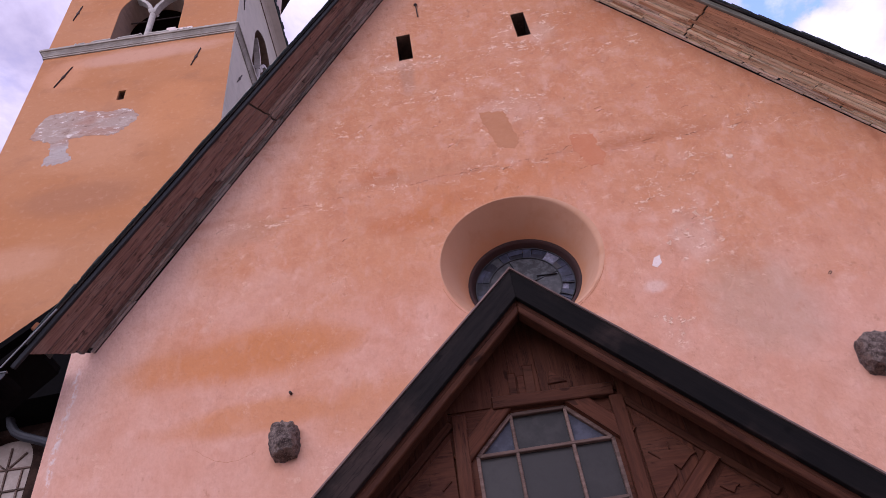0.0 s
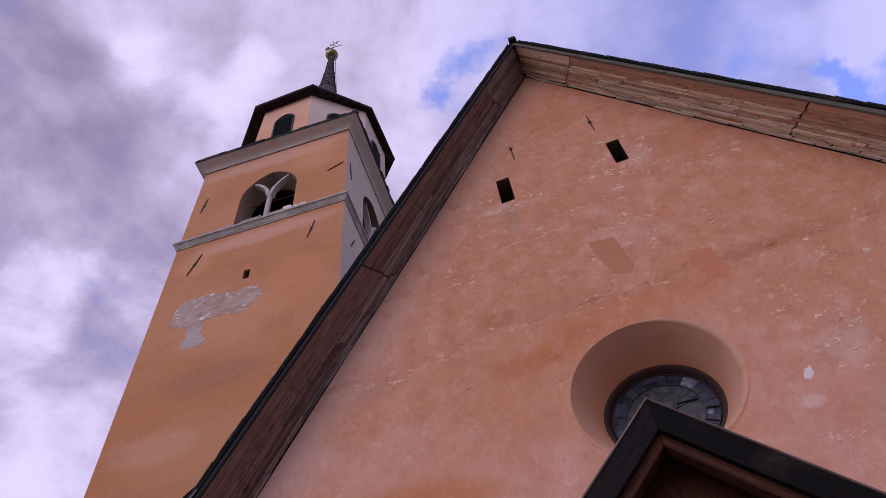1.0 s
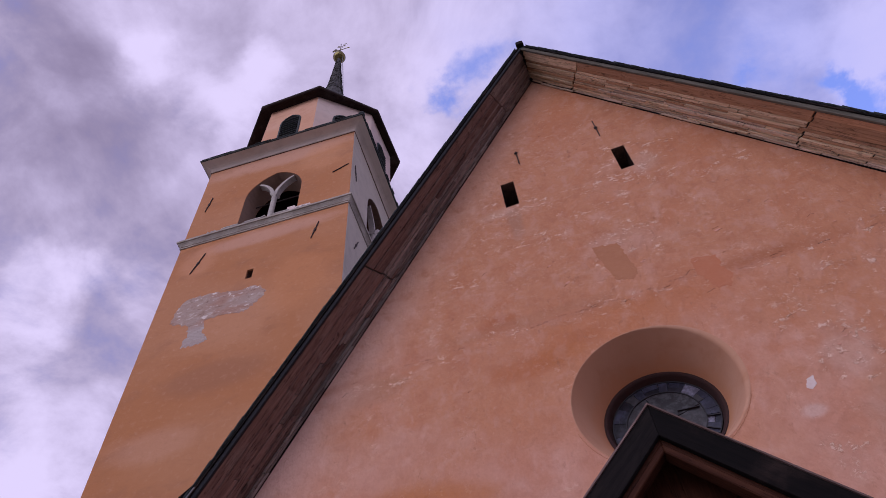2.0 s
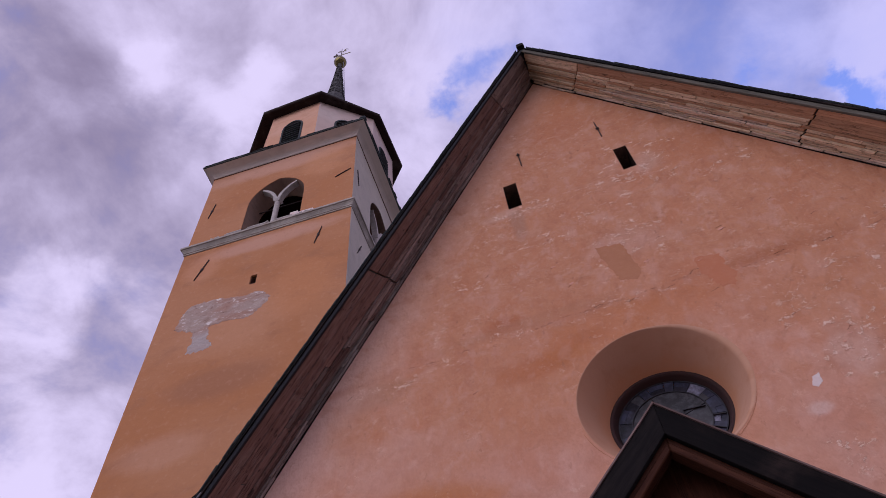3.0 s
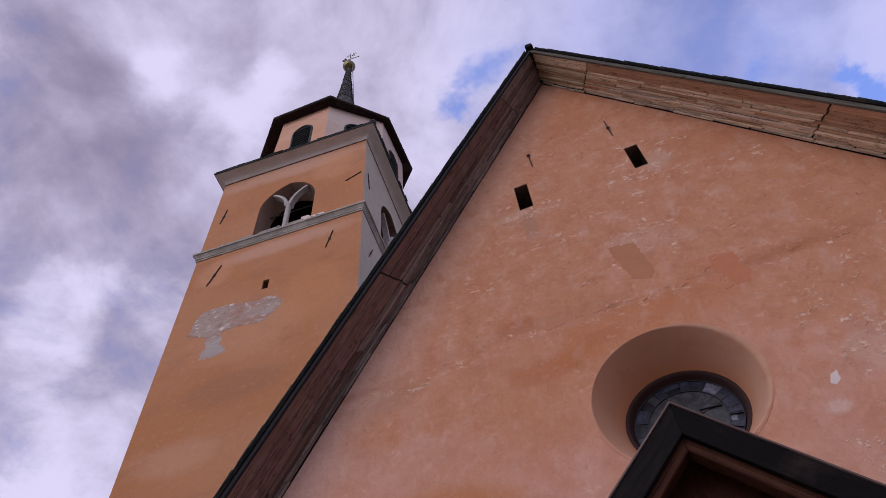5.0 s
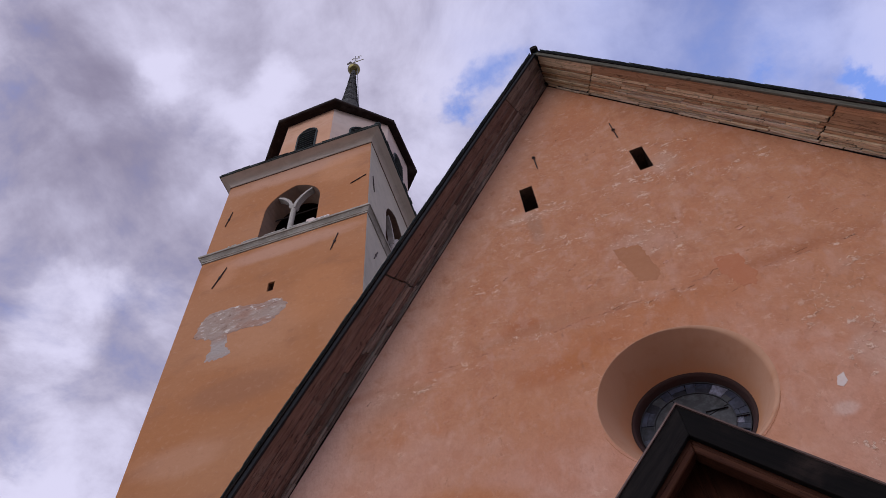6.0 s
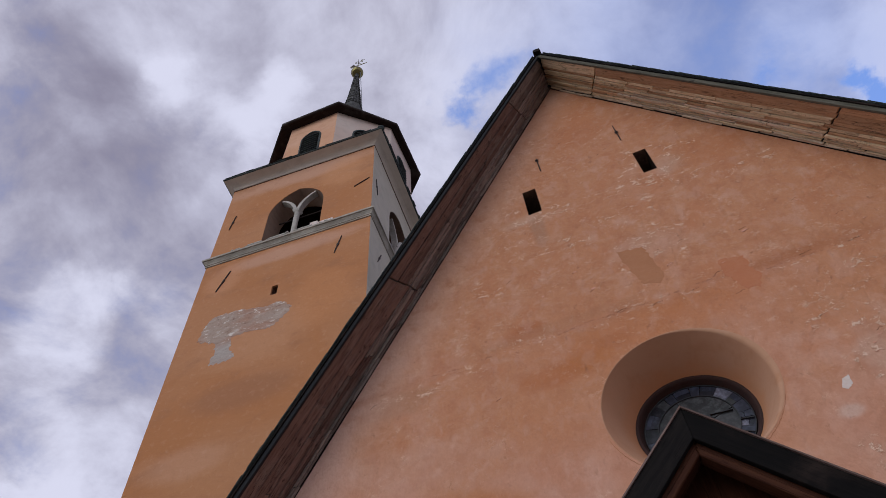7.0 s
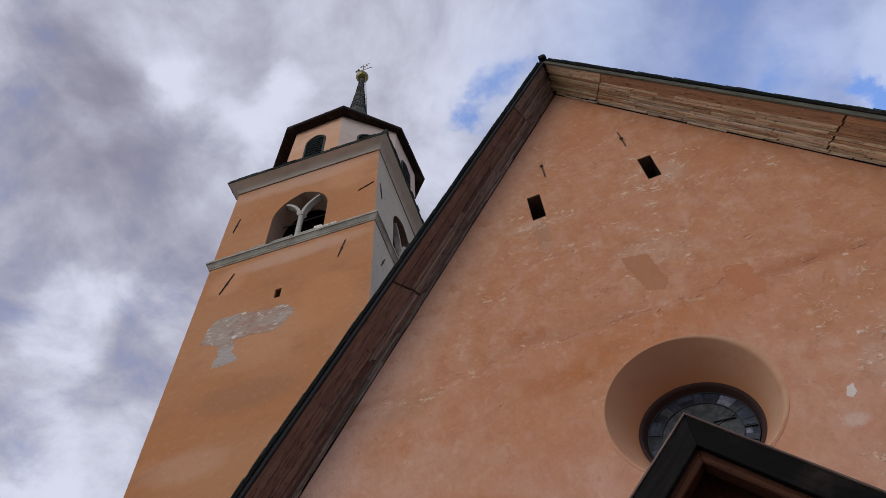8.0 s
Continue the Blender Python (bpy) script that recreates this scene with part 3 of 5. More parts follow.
M = {
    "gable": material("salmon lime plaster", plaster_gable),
    "splay": material("smooth tan plaster", plaster((0.545, 0.305, 0.185), (0.525, 0.275, 0.152), (0.47, 0.225, 0.11), 1.6, 0.15, 0.05, (0.57, 0.27, 0.13))),
    "tower": material("orange lime plaster", plaster_tower((0.495, 0.228, 0.100), (0.462, 0.190, 0.067), (0.335, 0.150, 0.075))),
    "grey": material("grey lime plaster", plaster((0.53, 0.475, 0.375), (0.485, 0.435, 0.345), (0.40, 0.36, 0.285), 1.0, 0.25, 0.06)),
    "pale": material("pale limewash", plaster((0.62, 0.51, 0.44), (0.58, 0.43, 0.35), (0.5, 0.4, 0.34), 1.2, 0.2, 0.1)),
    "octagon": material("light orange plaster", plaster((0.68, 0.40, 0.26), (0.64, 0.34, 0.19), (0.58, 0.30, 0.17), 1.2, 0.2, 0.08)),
    "cove": material("white-grey limewashed cove", plaster((0.66, 0.575, 0.48), (0.60, 0.52, 0.43), (0.50, 0.43, 0.355), 1.2, 0.2, 0.06)),
    "patch": material("bare grey under-coat", rough_coat),
    "tan": material("tan repair plaster", plaster((0.45, 0.198, 0.090), (0.42, 0.178, 0.080), (0.47, 0.215, 0.11), 5.0, 0.4, 0.15)),
    "ochre": material("thin ochre wash", plaster((0.515, 0.195, 0.088), (0.49, 0.178, 0.078), (0.53, 0.225, 0.115), 4.0, 0.35, 0.15)),
    "crack": material("dark crack and flake shadow", plain((0.16, 0.068, 0.040), 0.95, 0.0, 0.1)),
    "flake": material("loose salmon flake", plaster((0.66, 0.35, 0.25), (0.62, 0.30, 0.19), (0.55, 0.24, 0.13), 6.0, 0.3, 0.3)),
    "lime": material("white lime", plaster((0.78, 0.68, 0.62), (0.72, 0.58, 0.50), (0.66, 0.46, 0.36), 5.0, 0.4, 0.3)),
    "soffit": material("weathered larch boards", wood((0.52, 0.37, 0.22), (0.74, 0.57, 0.37), 0.85, worn=(0.55, 0.45, 0.34), splits=1.0, spread=0.4)),
    # left rake: that side's shade is mixed into the stain and weathering
    "soffit_red_shaded": material("red-brown stained boards, darkened for the shaded rake", wood((0.112, 0.062, 0.047), (0.208, 0.127, 0.098), 0.8, wear=0.45, worn=(0.29, 0.235, 0.195), splits=1.0)),
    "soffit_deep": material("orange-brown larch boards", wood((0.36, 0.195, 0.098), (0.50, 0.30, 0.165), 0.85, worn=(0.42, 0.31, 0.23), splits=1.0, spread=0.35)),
    "soffit_grey_shaded": material("grey weathered boards, darkened for the shaded rake", wood((0.155, 0.110, 0.088), (0.27, 0.205, 0.168), 0.85, wear=0.45, worn=(0.36, 0.31, 0.265), splits=1.0)),
    "silver": material("silvered larch", wood((0.43, 0.31, 0.21), (0.64, 0.49, 0.36), 0.85, wear=0.4, worn=(0.55, 0.46, 0.38), splits=1.0, spread=0.5)),
    # dark copy of the silvered boards, for the shaded left rake
    "grey_wood_shaded": material("silvered wood, darkened for the shaded rake", wood((0.16, 0.13, 0.11), (0.30, 0.25, 0.21), 0.85, wear=0.4, splits=0.8)),
    "verge_wood": material("weathered grey-brown verge board", wood((0.075, 0.068, 0.05), (0.14, 0.126, 0.095), 0.85, wear=0.3, worn=(0.16, 0.145, 0.115), gloss=0.12)),
    "porch_wood": material("dark brown oiled timber", wood((0.050, 0.0165, 0.0088), (0.085, 0.031, 0.016), 0.65, wear=0.4, worn=(0.115, 0.052, 0.030), strength=0.3, gloss=0.09, splits=0.8, spread=0.35)),
    "porch_trim": material("red-brown oiled moulding", wood((0.040, 0.0145, 0.009), (0.070, 0.027, 0.014), 0.6, wear=0.45, worn=(0.115, 0.050, 0.026), strength=0.3, gloss=0.06, splits=0.8, spread=0.3)),
    "edge_wood": material("weathered pinkish-grey strip", wood((0.10, 0.062, 0.052), (0.20, 0.135, 0.115), 0.85, wear=0.4, worn=(0.27, 0.20, 0.175), gloss=0.1)),
    "bar_wood": material("worn brown glazing bars", wood((0.085, 0.05, 0.036), (0.17, 0.11, 0.085), 0.7, wear=0.5, worn=(0.27, 0.20, 0.16), gloss=0.2)),
    "porch_glass": material("dim greenish window glass", pane((0.031, 0.027, 0.024), 0.35, 1.08)),
    "frosted": material("mottled blue-grey glass", pane((0.048, 0.048, 0.062), 0.5, 1.4)),
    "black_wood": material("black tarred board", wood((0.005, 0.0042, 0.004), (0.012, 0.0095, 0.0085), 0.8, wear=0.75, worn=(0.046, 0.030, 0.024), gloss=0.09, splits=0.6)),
    "slate": material("dark slate", stone((0.024, 0.031, 0.030), (0.052, 0.063, 0.060), 3.0, 0.85, 0.4)),
    "shingle": material("dark wooden shingle", stone((0.035, 0.034, 0.032), (0.085, 0.08, 0.074), 5.0, 0.9, 0.8)),
    "rubble": material("grey field stone", stone((0.045, 0.028, 0.022), (0.20, 0.150, 0.122), 15.0, 0.9, 1.0, 0.85)),
    "iron": material("rusty wrought iron", plain((0.055, 0.035, 0.03), 0.75, 0.3)),
    "rust": material("orange-brown rust", plain((0.20, 0.075, 0.030), 0.9, 0.1, 0.2)),
    "zinc": material("weathered zinc", plain((0.15, 0.15, 0.155), 0.6, 0.5)),
    "verge": material("black weathered verge board", plain((0.022, 0.022, 0.024), 0.8, 0.0, 0.2)),
    # the shade under the eaves is put into this colour
    "near_black": material("near-black shade under the eaves", plain((0.006, 0.0055, 0.0055), 0.9, 0.0, 0.02)),
    "gold": material("gilded copper", plain((0.21, 0.175, 0.07), 0.2, 1.0)),
    "lead": material("lead came", plain((0.035, 0.035, 0.04), 0.6, 0.4)),
    "red_ring": material("dark red painted ring", plain((0.040, 0.014, 0.011), 0.8)),
    "glass": material("old grey window glass", pane((0.040, 0.040, 0.043), 0.32)),
    "blue_glass": material("smoky blue stained glass", pane((0.031, 0.033, 0.050), 0.3)),
    "lilac_glass": material("pale lilac stained glass", pane((0.12, 0.12, 0.155), 0.35)),
    "milk_glass": material("milky old glass", pane((0.33, 0.27, 0.225), 0.45, 1.3)),
    "black_glass": material("near-black stained glass", pane((0.016, 0.016, 0.022), 0.3)),
    "sill": material("grey stone trim", stone((0.37, 0.335, 0.29), (0.49, 0.445, 0.39), 4.0, 0.9, 0.5, 0.25)),
    "string": material("sooty grey stone moulding", stone((0.30, 0.265, 0.215), (0.44, 0.395, 0.33), 1.6, 0.9, 0.35, 0.15)),
    "dark_wood": material("dark brown eave boards", wood((0.022, 0.013, 0.011), (0.045, 0.027, 0.022), 0.85, wear=0.1, gloss=0.1)),
    "ground": material("pale ground for bounce light", stone((0.24, 0.222, 0.198), (0.35, 0.325, 0.292), 1.3, 0.95, 0.6, 0.2)),
    # serves the lit slit tops, the hole's shade and the cove's shadow line
    "reveal": material("brown reveal, light and shade put in", stone((0.085, 0.045, 0.028), (0.16, 0.085, 0.05), 5.0, 0.95, 0.5)),
    # shade of the annex wall and the slits, put into the colour
    "deep_shade": material("near-black shaded stonework", stone((0.022, 0.013, 0.010), (0.046, 0.027, 0.020), 5.0, 0.95, 0.6, 0.2, 0.05)),
    "jamb": material("buff jamb plaster, darkened for shade", plaster((0.27, 0.175, 0.12), (0.235, 0.145, 0.095), (0.17, 0.115, 0.085), 1.5, 0.25, 0.05)),
    "louvre": material("grey-green louvre wood", plain((0.07, 0.075, 0.07), 0.8)),
}


# ---------------------------------------------------------------- mesh tools
def empty(name, m, label, category):
    ob = new(name)
    ob.empty_display_size = 0.3
    ob.matrix_world = m
    return tagged(ob, label, category)


def part(name, bm, mat, parent, label="", smooth=False, at=None):
    bmesh.ops.recalc_face_normals(bm, faces=bm.faces[:])
    me = bpy.data.meshes.new(name)
    bm.to_mesh(me)
    bm.free()
    for p in me.polygons:
        p.use_smooth = smooth
    if smooth:
        me.set_sharp_from_angle(angle=radians(35))
    me.materials.append(M[mat])
    return put(name, me, parent, label, at)


def put(name, me, parent, label="", at=None):
    ob = new(name, me)
    ob.parent = parent
    if at is not None:
        ob.matrix_basis = at
    return tagged(ob, label)


def box(lo, hi, bm=None, bevel=0.0):
    own = bmesh.new()
    bmesh.ops.create_cube(own, size=1.0)
    for v in own.verts:
        v.co = Vector([(a + b) / 2 + c * (b - a) for a, b, c in zip(lo, hi, v.co)])
    if bevel:
        bmesh.ops.bevel(own, geom=own.edges[:], offset=bevel, segments=1, affect="EDGES")
    return join(bm, own)


def join(bm, own):
    if bm is None:
        return own
    me = bpy.data.meshes.new("t")
    own.to_mesh(me)
    own.free()
    bm.from_mesh(me)
    bpy.data.meshes.remove(me)
    return bm


def prism(points, y0, y1, bm=None, bevel=0.0):
    """A solid of that outline in x and z, from y0 to y1."""
    own = bmesh.new()
    a = [own.verts.new((x, y0, z)) for x, z in points]
    b = [own.verts.new((x, y1, z)) for x, z in points]
    own.faces.new(a)
    own.faces.new(b[::-1])
    for i in range(len(points)):
        j = (i + 1) % len(points)
        own.faces.new((a[j], a[i], b[i], b[j]))
    if bevel:
        bmesh.ops.bevel(own, geom=own.edges[:], offset=bevel, segments=1, affect="EDGES")
    return join(bm, own)


def bar(p, q, wide, deep, side=(0, 1, 0), bm=None, bevel=0.0):
    """A straight timber from p to q; deep is measured along side."""
    p, q = Vector(p), Vector(q)
    x = (q - p).normalized()
    y = (Vector(side) - x * x.dot(Vector(side))).normalized()
    z = x.cross(y)
    own = bmesh.new()
    bmesh.ops.create_cube(own, size=1.0)
    for v in own.verts:
        c = v.co.copy()
        v.co = (p + q) / 2 + x * (c.x * (q - p).length) + y * (c.y * deep) + z * (c.z * wide)
    if bevel:
        bmesh.ops.bevel(own, geom=own.edges[:], offset=bevel, segments=1, affect="EDGES")
    return join(bm, own)


def lengthwise(bm, p, q, side=(0, 1, 0)):
    """Turn a mesh into the axes of a timber that runs from p to q, so that its grain follows it; gives its pose."""
    p, q = Vector(p), Vector(q)
    x = (q - p).normalized()
    y = (Vector(side) - x * x.dot(Vector(side))).normalized()
    m = Matrix((x, y, x.cross(y))).transposed().to_4x4()
    m.translation = p
    bm.transform(m.inverted())
    return m


def tube(path, radius, bm=None, sides=10, taper=1.0):
    own = bmesh.new()
    path = [Vector(p) for p in path]
    rings = []
    for i, p in enumerate(path):
        d = (path[min(i + 1, len(path) - 1)] - path[max(i - 1, 0)]).normalized()
        u = d.orthogonal().normalized() if not rings else (last - d * last.dot(d)).normalized()
        last = u
        w = d.cross(u)
        r = radius * (1 + (taper - 1) * i / (len(path) - 1))
        rings.append([own.verts.new(p + (u * math.cos(k) + w * math.sin(k)) * r) for k in (2 * math.pi * j / sides for j in range(sides))])
    for a, b in zip(rings, rings[1:]):
        for j in range(sides):
            own.faces.new((a[j], a[(j + 1) % sides], b[(j + 1) % sides], b[j]))
    own.faces.new(rings[0][::-1])
    own.faces.new(rings[-1])
    return join(bm, own)


def loft(rings, closed=True, caps=True):
    """Rings of equal length, skinned one to the next."""
    bm = bmesh.new()
    made = [[bm.verts.new(p) for p in ring] for ring in rings]
    n = len(rings[0])
    for a, b in zip(made, made[1:]):
        for j in range(n if closed else n - 1):
            bm.faces.new((a[j], a[(j + 1) % n], b[(j + 1) % n], b[j]))
    if caps:
        bm.faces.new(made[0][::-1])
        bm.faces.new(made[-1])
    return bm


def pierced(outline, holes, y0, y1):
    """A wall panel of that outline in x and z, from y0 to y1; each hole is (front outline, back outline)."""
    bm = bmesh.new()
    loops = {}
    for y, which in ((y0, 0), (y1, 1)):
        edges = []
        for k, loop in enumerate([outline] + [h[which] for h in holes]):
            vs = [bm.verts.new((x, y, z)) for x, z in loop]
            loops[which, k] = vs
            edges += [bm.edges.new((vs[i], vs[(i + 1) % len(vs)])) for i in range(len(vs))]
        bmesh.ops.triangle_fill(bm, edges=edges, use_beauty=True, use_dissolve=False, normal=(0, -1, 0))
    for k in range(len(holes) + 1):
        a, b = loops[0, k], loops[1, k]
        for i in range(len(a)):
            j = (i + 1) % len(a)
            bm.faces.new((a[i], a[j], b[j], b[i]))
    return bm


def circle(x, z, r, n=64):
    return [(x + r * math.cos(2 * math.pi * i / n), z + r * math.sin(2 * math.pi * i / n)) for i in range(n)]


def rect(x0, x1, z0, z1):
    return [(x0, z0), (x1, z0), (x1, z1), (x0, z1)]


def lancet(x, z0, spring, half, rise, n=9):
    """A pointed arch: sill at z0, springing at spring, apex at spring + rise."""
    c = max(0.0, (rise * rise - half * half) / (2 * half))
    r = half + c
    top = math.acos(c / r)
    right = [(x - c + r * math.cos(top * i / n), spring + r * math.sin(top * i / n)) for i in range(n + 1)]
    left = [(2 * x - a, b) for a, b in right[-2::-1]]
    return [(x - half, z0), (x + half, z0)] + right + left


def ragged(points, amount, seed, steps=7):
    """An outline with its straight runs broken into an uneven edge."""
    r = random.Random(seed)
    out = []
    for (x0, z0), (x1, z1) in zip(points, points[1:] + points[:1]):
        for i in range(steps):
            f = i / steps
            k = amount * (0.4 if i == 0 else 1)
            out.append((x0 + (x1 - x0) * f + r.uniform(-k, k), z0 + (z1 - z0) * f + r.uniform(-k, k)))
    return out


def blade(points, y0, y1):
    """A thin patch whose edge slopes back to the wall."""
    cx, cz = sum(p[0] for p in points) / len(points), sum(p[1] for p in points) / len(points)
    inner = [(cx + (x - cx) * 0.96, cz + (z - cz) * 0.96) for x, z in points]
    bm = bmesh.new()
    a = [bm.verts.new((x, y1, z)) for x, z in points]
    b = [bm.verts.new((x, y0, z)) for x, z in inner]
    for i in range(len(points)):
        j = (i + 1) % len(points)
        bm.faces.new((a[i], a[j], b[j], b[i]))
    edges = [e for e in bm.edges if all(v in b for v in e.verts)]
    bmesh.ops.triangle_fill(bm, edges=edges, use_beauty=True, normal=(0, -1, 0))
    return bm


# ---------------------------------------------------------------- ground
def make_ground():
    # unseen; its pale tone is there to bounce light up under the eaves
    bm = bmesh.new()
    bmesh.ops.create_grid(bm, x_segments=40, y_segments=40, size=2000)
    ob = part("ground", bm, "ground", None)
    tagged(ob, "unseen ground out to the horizon, kept pale for bounce light", "ground", kind="structure")


make_ground()

# ---------------------------------------------------------------- the church
LEFT, RIGHT, LONG = -5.36, 5.46, 22.0     # the side walls and the length of the nave
VERGE = 0.72                              # how far the roof stands out over the gable
LEAN = math.atan(STEEP)


def rake(x):
    return TOP - STEEP * abs(x - MID)


church = empty("church", pose(0, 0, 0), "salmon plastered church nave with a steep dark slate gable roof", "church")


def make_nave():
    edge = [(LEFT, -0.3), (RIGHT, -0.3), (RIGHT, rake(RIGHT) + 0.02), (MID, TOP + 0.02), (-5.11, rake(-5.11) + 0.02), (LEFT, 7.45)]
    # the rim of the funnel is a little taller than wide, sharp on one side and rounded off on the other
    def funnel_rim(grow):
        out = []
        for i in range(72):
            a = 2 * math.pi * i / 72
            k = grow * (0.003 + 0.050 * max(0.0, math.cos(a - radians(12))) ** 2)
            out.append((-0.005 + (0.915 + k) * math.cos(a), 7.57 + (0.993 + k) * math.sin(a)))
        return out

    oculus = (funnel_rim(1.0), circle(0.03, 7.68, 0.65, 72))
    slots = [(rect(-1.085, -0.860, 12.16, 12.90),) * 2, (rect(0.805, 1.018, 12.13, 12.83),) * 2]
    bm = pierced(edge, [oculus] + slots, 0.0, 0.78)
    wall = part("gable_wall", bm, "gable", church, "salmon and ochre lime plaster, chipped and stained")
    # the splay has its own smooth skin
    lip, edge_line, throat = funnel_rim(1.0), funnel_rim(0.0), circle(0.03, 7.68, 0.672, 72)
    rings = [[(x + (x + 0.005) * 0.008, -0.003, z + (z - 7.57) * 0.008) for x, z in lip], [(x, -0.003, z) for x, z in lip]]
    for f in (0.2, 0.4, 0.6, 0.8, 1.0):
        ring = []
        for p, q, t in zip(lip, edge_line, throat):
            k = min(0.5, 1.6 * math.dist(p, q))
            far = (q[0] + (t[0] - q[0]) * k, q[1] + (t[1] - q[1]) * k)
            u, v, w = (1 - f) ** 2, 2 * f * (1 - f), f * f
            ring.append((u * p[0] + v * q[0] + w * far[0], w * k * 0.62, u * p[1] + v * q[1] + w * far[1]))
        rings.append(ring)
    last = rings[-1]
    for f in (0.5, 1.0):
        rings.append([(a[0] + (t[0] - a[0]) * f, a[1] + (0.62 - a[1]) * f, a[2] + (t[1] - a[2]) * f) for a, t in zip(last, throat)])
    rings.append([(x, 0.62, z) for x, z in circle(0.03, 7.68, 0.655, 72)])
    part("oculus_splay", loft(rings, caps=False), "splay", wall, "smooth tan plaster funnel", smooth=True)
    # lining dark for the shade inside, top strip browner where light catches it
    for x0, x1, z0, z1 in ((-1.085, -0.860, 12.16, 12.90), (0.805, 1.018, 12.13, 12.83)):
        rings = [[(x, y, z) for x, z in rect(x0 + 0.004, x1 - 0.004, z0 + 0.004, z1 - 0.004)] for y in (0.006, 0.77)]
        part("slot_lining", loft(rings, caps=False), "deep_shade", wall, "slit opening sides, darkened for the shade inside")
        part("slot_lintel", box((x0 + 0.006, 0.012, z1 - 0.012), (x1 - 0.006, 0.70, z1 - 0.006)), "reveal", wall, "brown top of a slit opening, paler for the light it catches")
    for name, lo, hi in (("side_wall", (LEFT, 0.78, -0.3), (LEFT + 0.62, LONG, rake(LEFT) + 0.02)),
                         ("side_wall", (RIGHT - 0.62, 0.78, -0.3), (RIGHT, LONG, rake(RIGHT) + 0.02))):
        part(name, box(lo, hi), "gable", church)
    part("back_wall", prism(edge, LONG, LONG + 0.5), "gable", church)
    # repairs and losses of the plaster
    for pts, mat, seed, label in (
            ([(-0.07, 10.42), (0.28, 10.35), (0.34, 10.02), (0.37, 9.60), (0.29, 9.47), (0.09, 9.56), (0.01, 9.86), (-0.04, 10.12)], "tan", 1, "smooth tan repair in the plaster"),
            ([(1.04, 9.52), (1.34, 9.46), (1.33, 9.19), (1.39, 8.99), (1.30, 8.80), (1.13, 8.86), (1.07, 9.07), (1.0, 9.27)], "ochre", 5, "thin ochre wash over the plaster"),
            ([(1.43, 7.14), (1.51, 7.17), (1.50, 7.05), (1.43, 6.99), (1.385, 7.03)], "lime", 2, "white lime spot")):
        part("plaster_patch", blade(ragged(pts, 0.005 if mat == "lime" else 0.02, seed), -0.0022, 0.002), mat, wall, label)
    # curled flakes of the coat: a scrap that hangs on by its upper edge
    r = random.Random(31)
    for x, z, w, h in ((-0.70, 10.32, 0.075, 0.030), (-0.54, 9.84, 0.08, 0.05), (0.48, 9.78, 0.09, 0.045), (1.51, 9.93, 0.10, 0.05), (2.29, 10.16, 0.06, 0.03), (2.76, 9.37, 0.06, 0.025),
                       (0.42, 10.14, 0.035, 0.035), (0.16, 9.15, 0.08, 0.035), (-1.22, 10.04, 0.03, 0.045), (1.06, 9.46, 0.07, 0.04), (1.90, 7.46, 0.05, 0.025), (1.86, 7.34, 0.045, 0.02), (2.0, 7.55, 0.05, 0.02)):
        bm = bmesh.new()
        rows = []
        for v in range(4):
            rows.append([bm.verts.new((x + (u / 6 - 0.5) * w * (1 - 0.12 * v) + r.uniform(-0.004, 0.004) + 0.008 * v,
                                       0.002 - 0.007 * (v / 3) ** 2 - r.uniform(0, 0.002), z + h / 2 - h * v / 3 + 0.35 * h * (u / 6 - 0.5) + r.uniform(-0.006, 0.006))) for u in range(7)])
        for a, b in zip(rows, rows[1:]):
            for u in range(6):
                bm.faces.new((a[u], b[u], b[u + 1], a[u + 1]))
        back = bmesh.ops.extrude_face_region(bm, geom=bm.faces[:])
        bmesh.ops.translate(bm, vec=(0, 0.003, 0), verts=[q for q in back["geom"] if isinstance(q, bmesh.types.BMVert)])
        bmesh.ops.recalc_face_normals(bm, faces=bm.faces[:])
        part("plaster_flake", bm, "flake", wall)
    # short dark curls that draw cracks and the shadows under curled flakes
    for x, z, w, h, seed in ((0.49, 9.77, 0.085, 0.05, 1), (1.52, 9.97, 0.10, 0.03, 2), (1.55, 9.90, 0.08, 0.03, 3), (2.28, 10.19, 0.07, 0.03, 4), (-0.70, 10.30, 0.075, 0.04, 5), (0.76, 10.18, 0.05, 0.02, 6),
                             (0.44, 10.14, 0.035, 0.04, 7), (-0.54, 9.80, 0.085, 0.05, 8), (0.95, 9.28, 0.12, 0.06, 9), (0.62, 9.14, 0.10, 0.05, 10), (-0.30, 9.22, 0.13, 0.03, 11), (0.12, 9.12, 0.10, 0.05, 12),
                             (1.95, 9.11, 0.16, 0.03, 13), (2.50, 9.06, 0.15, 0.02, 14), (-2.05, 8.40, 0.06, 0.05, 15), (-3.72, 9.02, 0.07, 0.06, 16), (-1.62, 10.62, 0.07, 0.05, 17), (1.06, 8.83, 0.11, 0.04, 18),
                             (0.45, 13.3, 0.05, 0.03, 19), (0.30, 13.2, 0.05, 0.03, 20), (-0.2, 14.1, 0.05, 0.04, 21), (1.66, 8.05, 0.06, 0.03, 22), (2.05, 7.62, 0.07, 0.04, 23), (2.6, 9.62, 0.09, 0.03, 24)):
        q = random.Random(seed)
        n = q.randint(6, 10)
        bend = q.uniform(0.5, 2.6)
        path = [(x + w * (k / n - 0.5) + q.uniform(-0.004, 0.004), -0.001, z + h * 0.5 * math.sin(bend * (k / n - 0.3) * 2) + q.uniform(-0.2, 0.2) * h) for k in range(n + 1)]
        part("open_crack", tube(path, q.uniform(0.0018, 0.0036), sides=5, taper=0.5), "crack", wall)
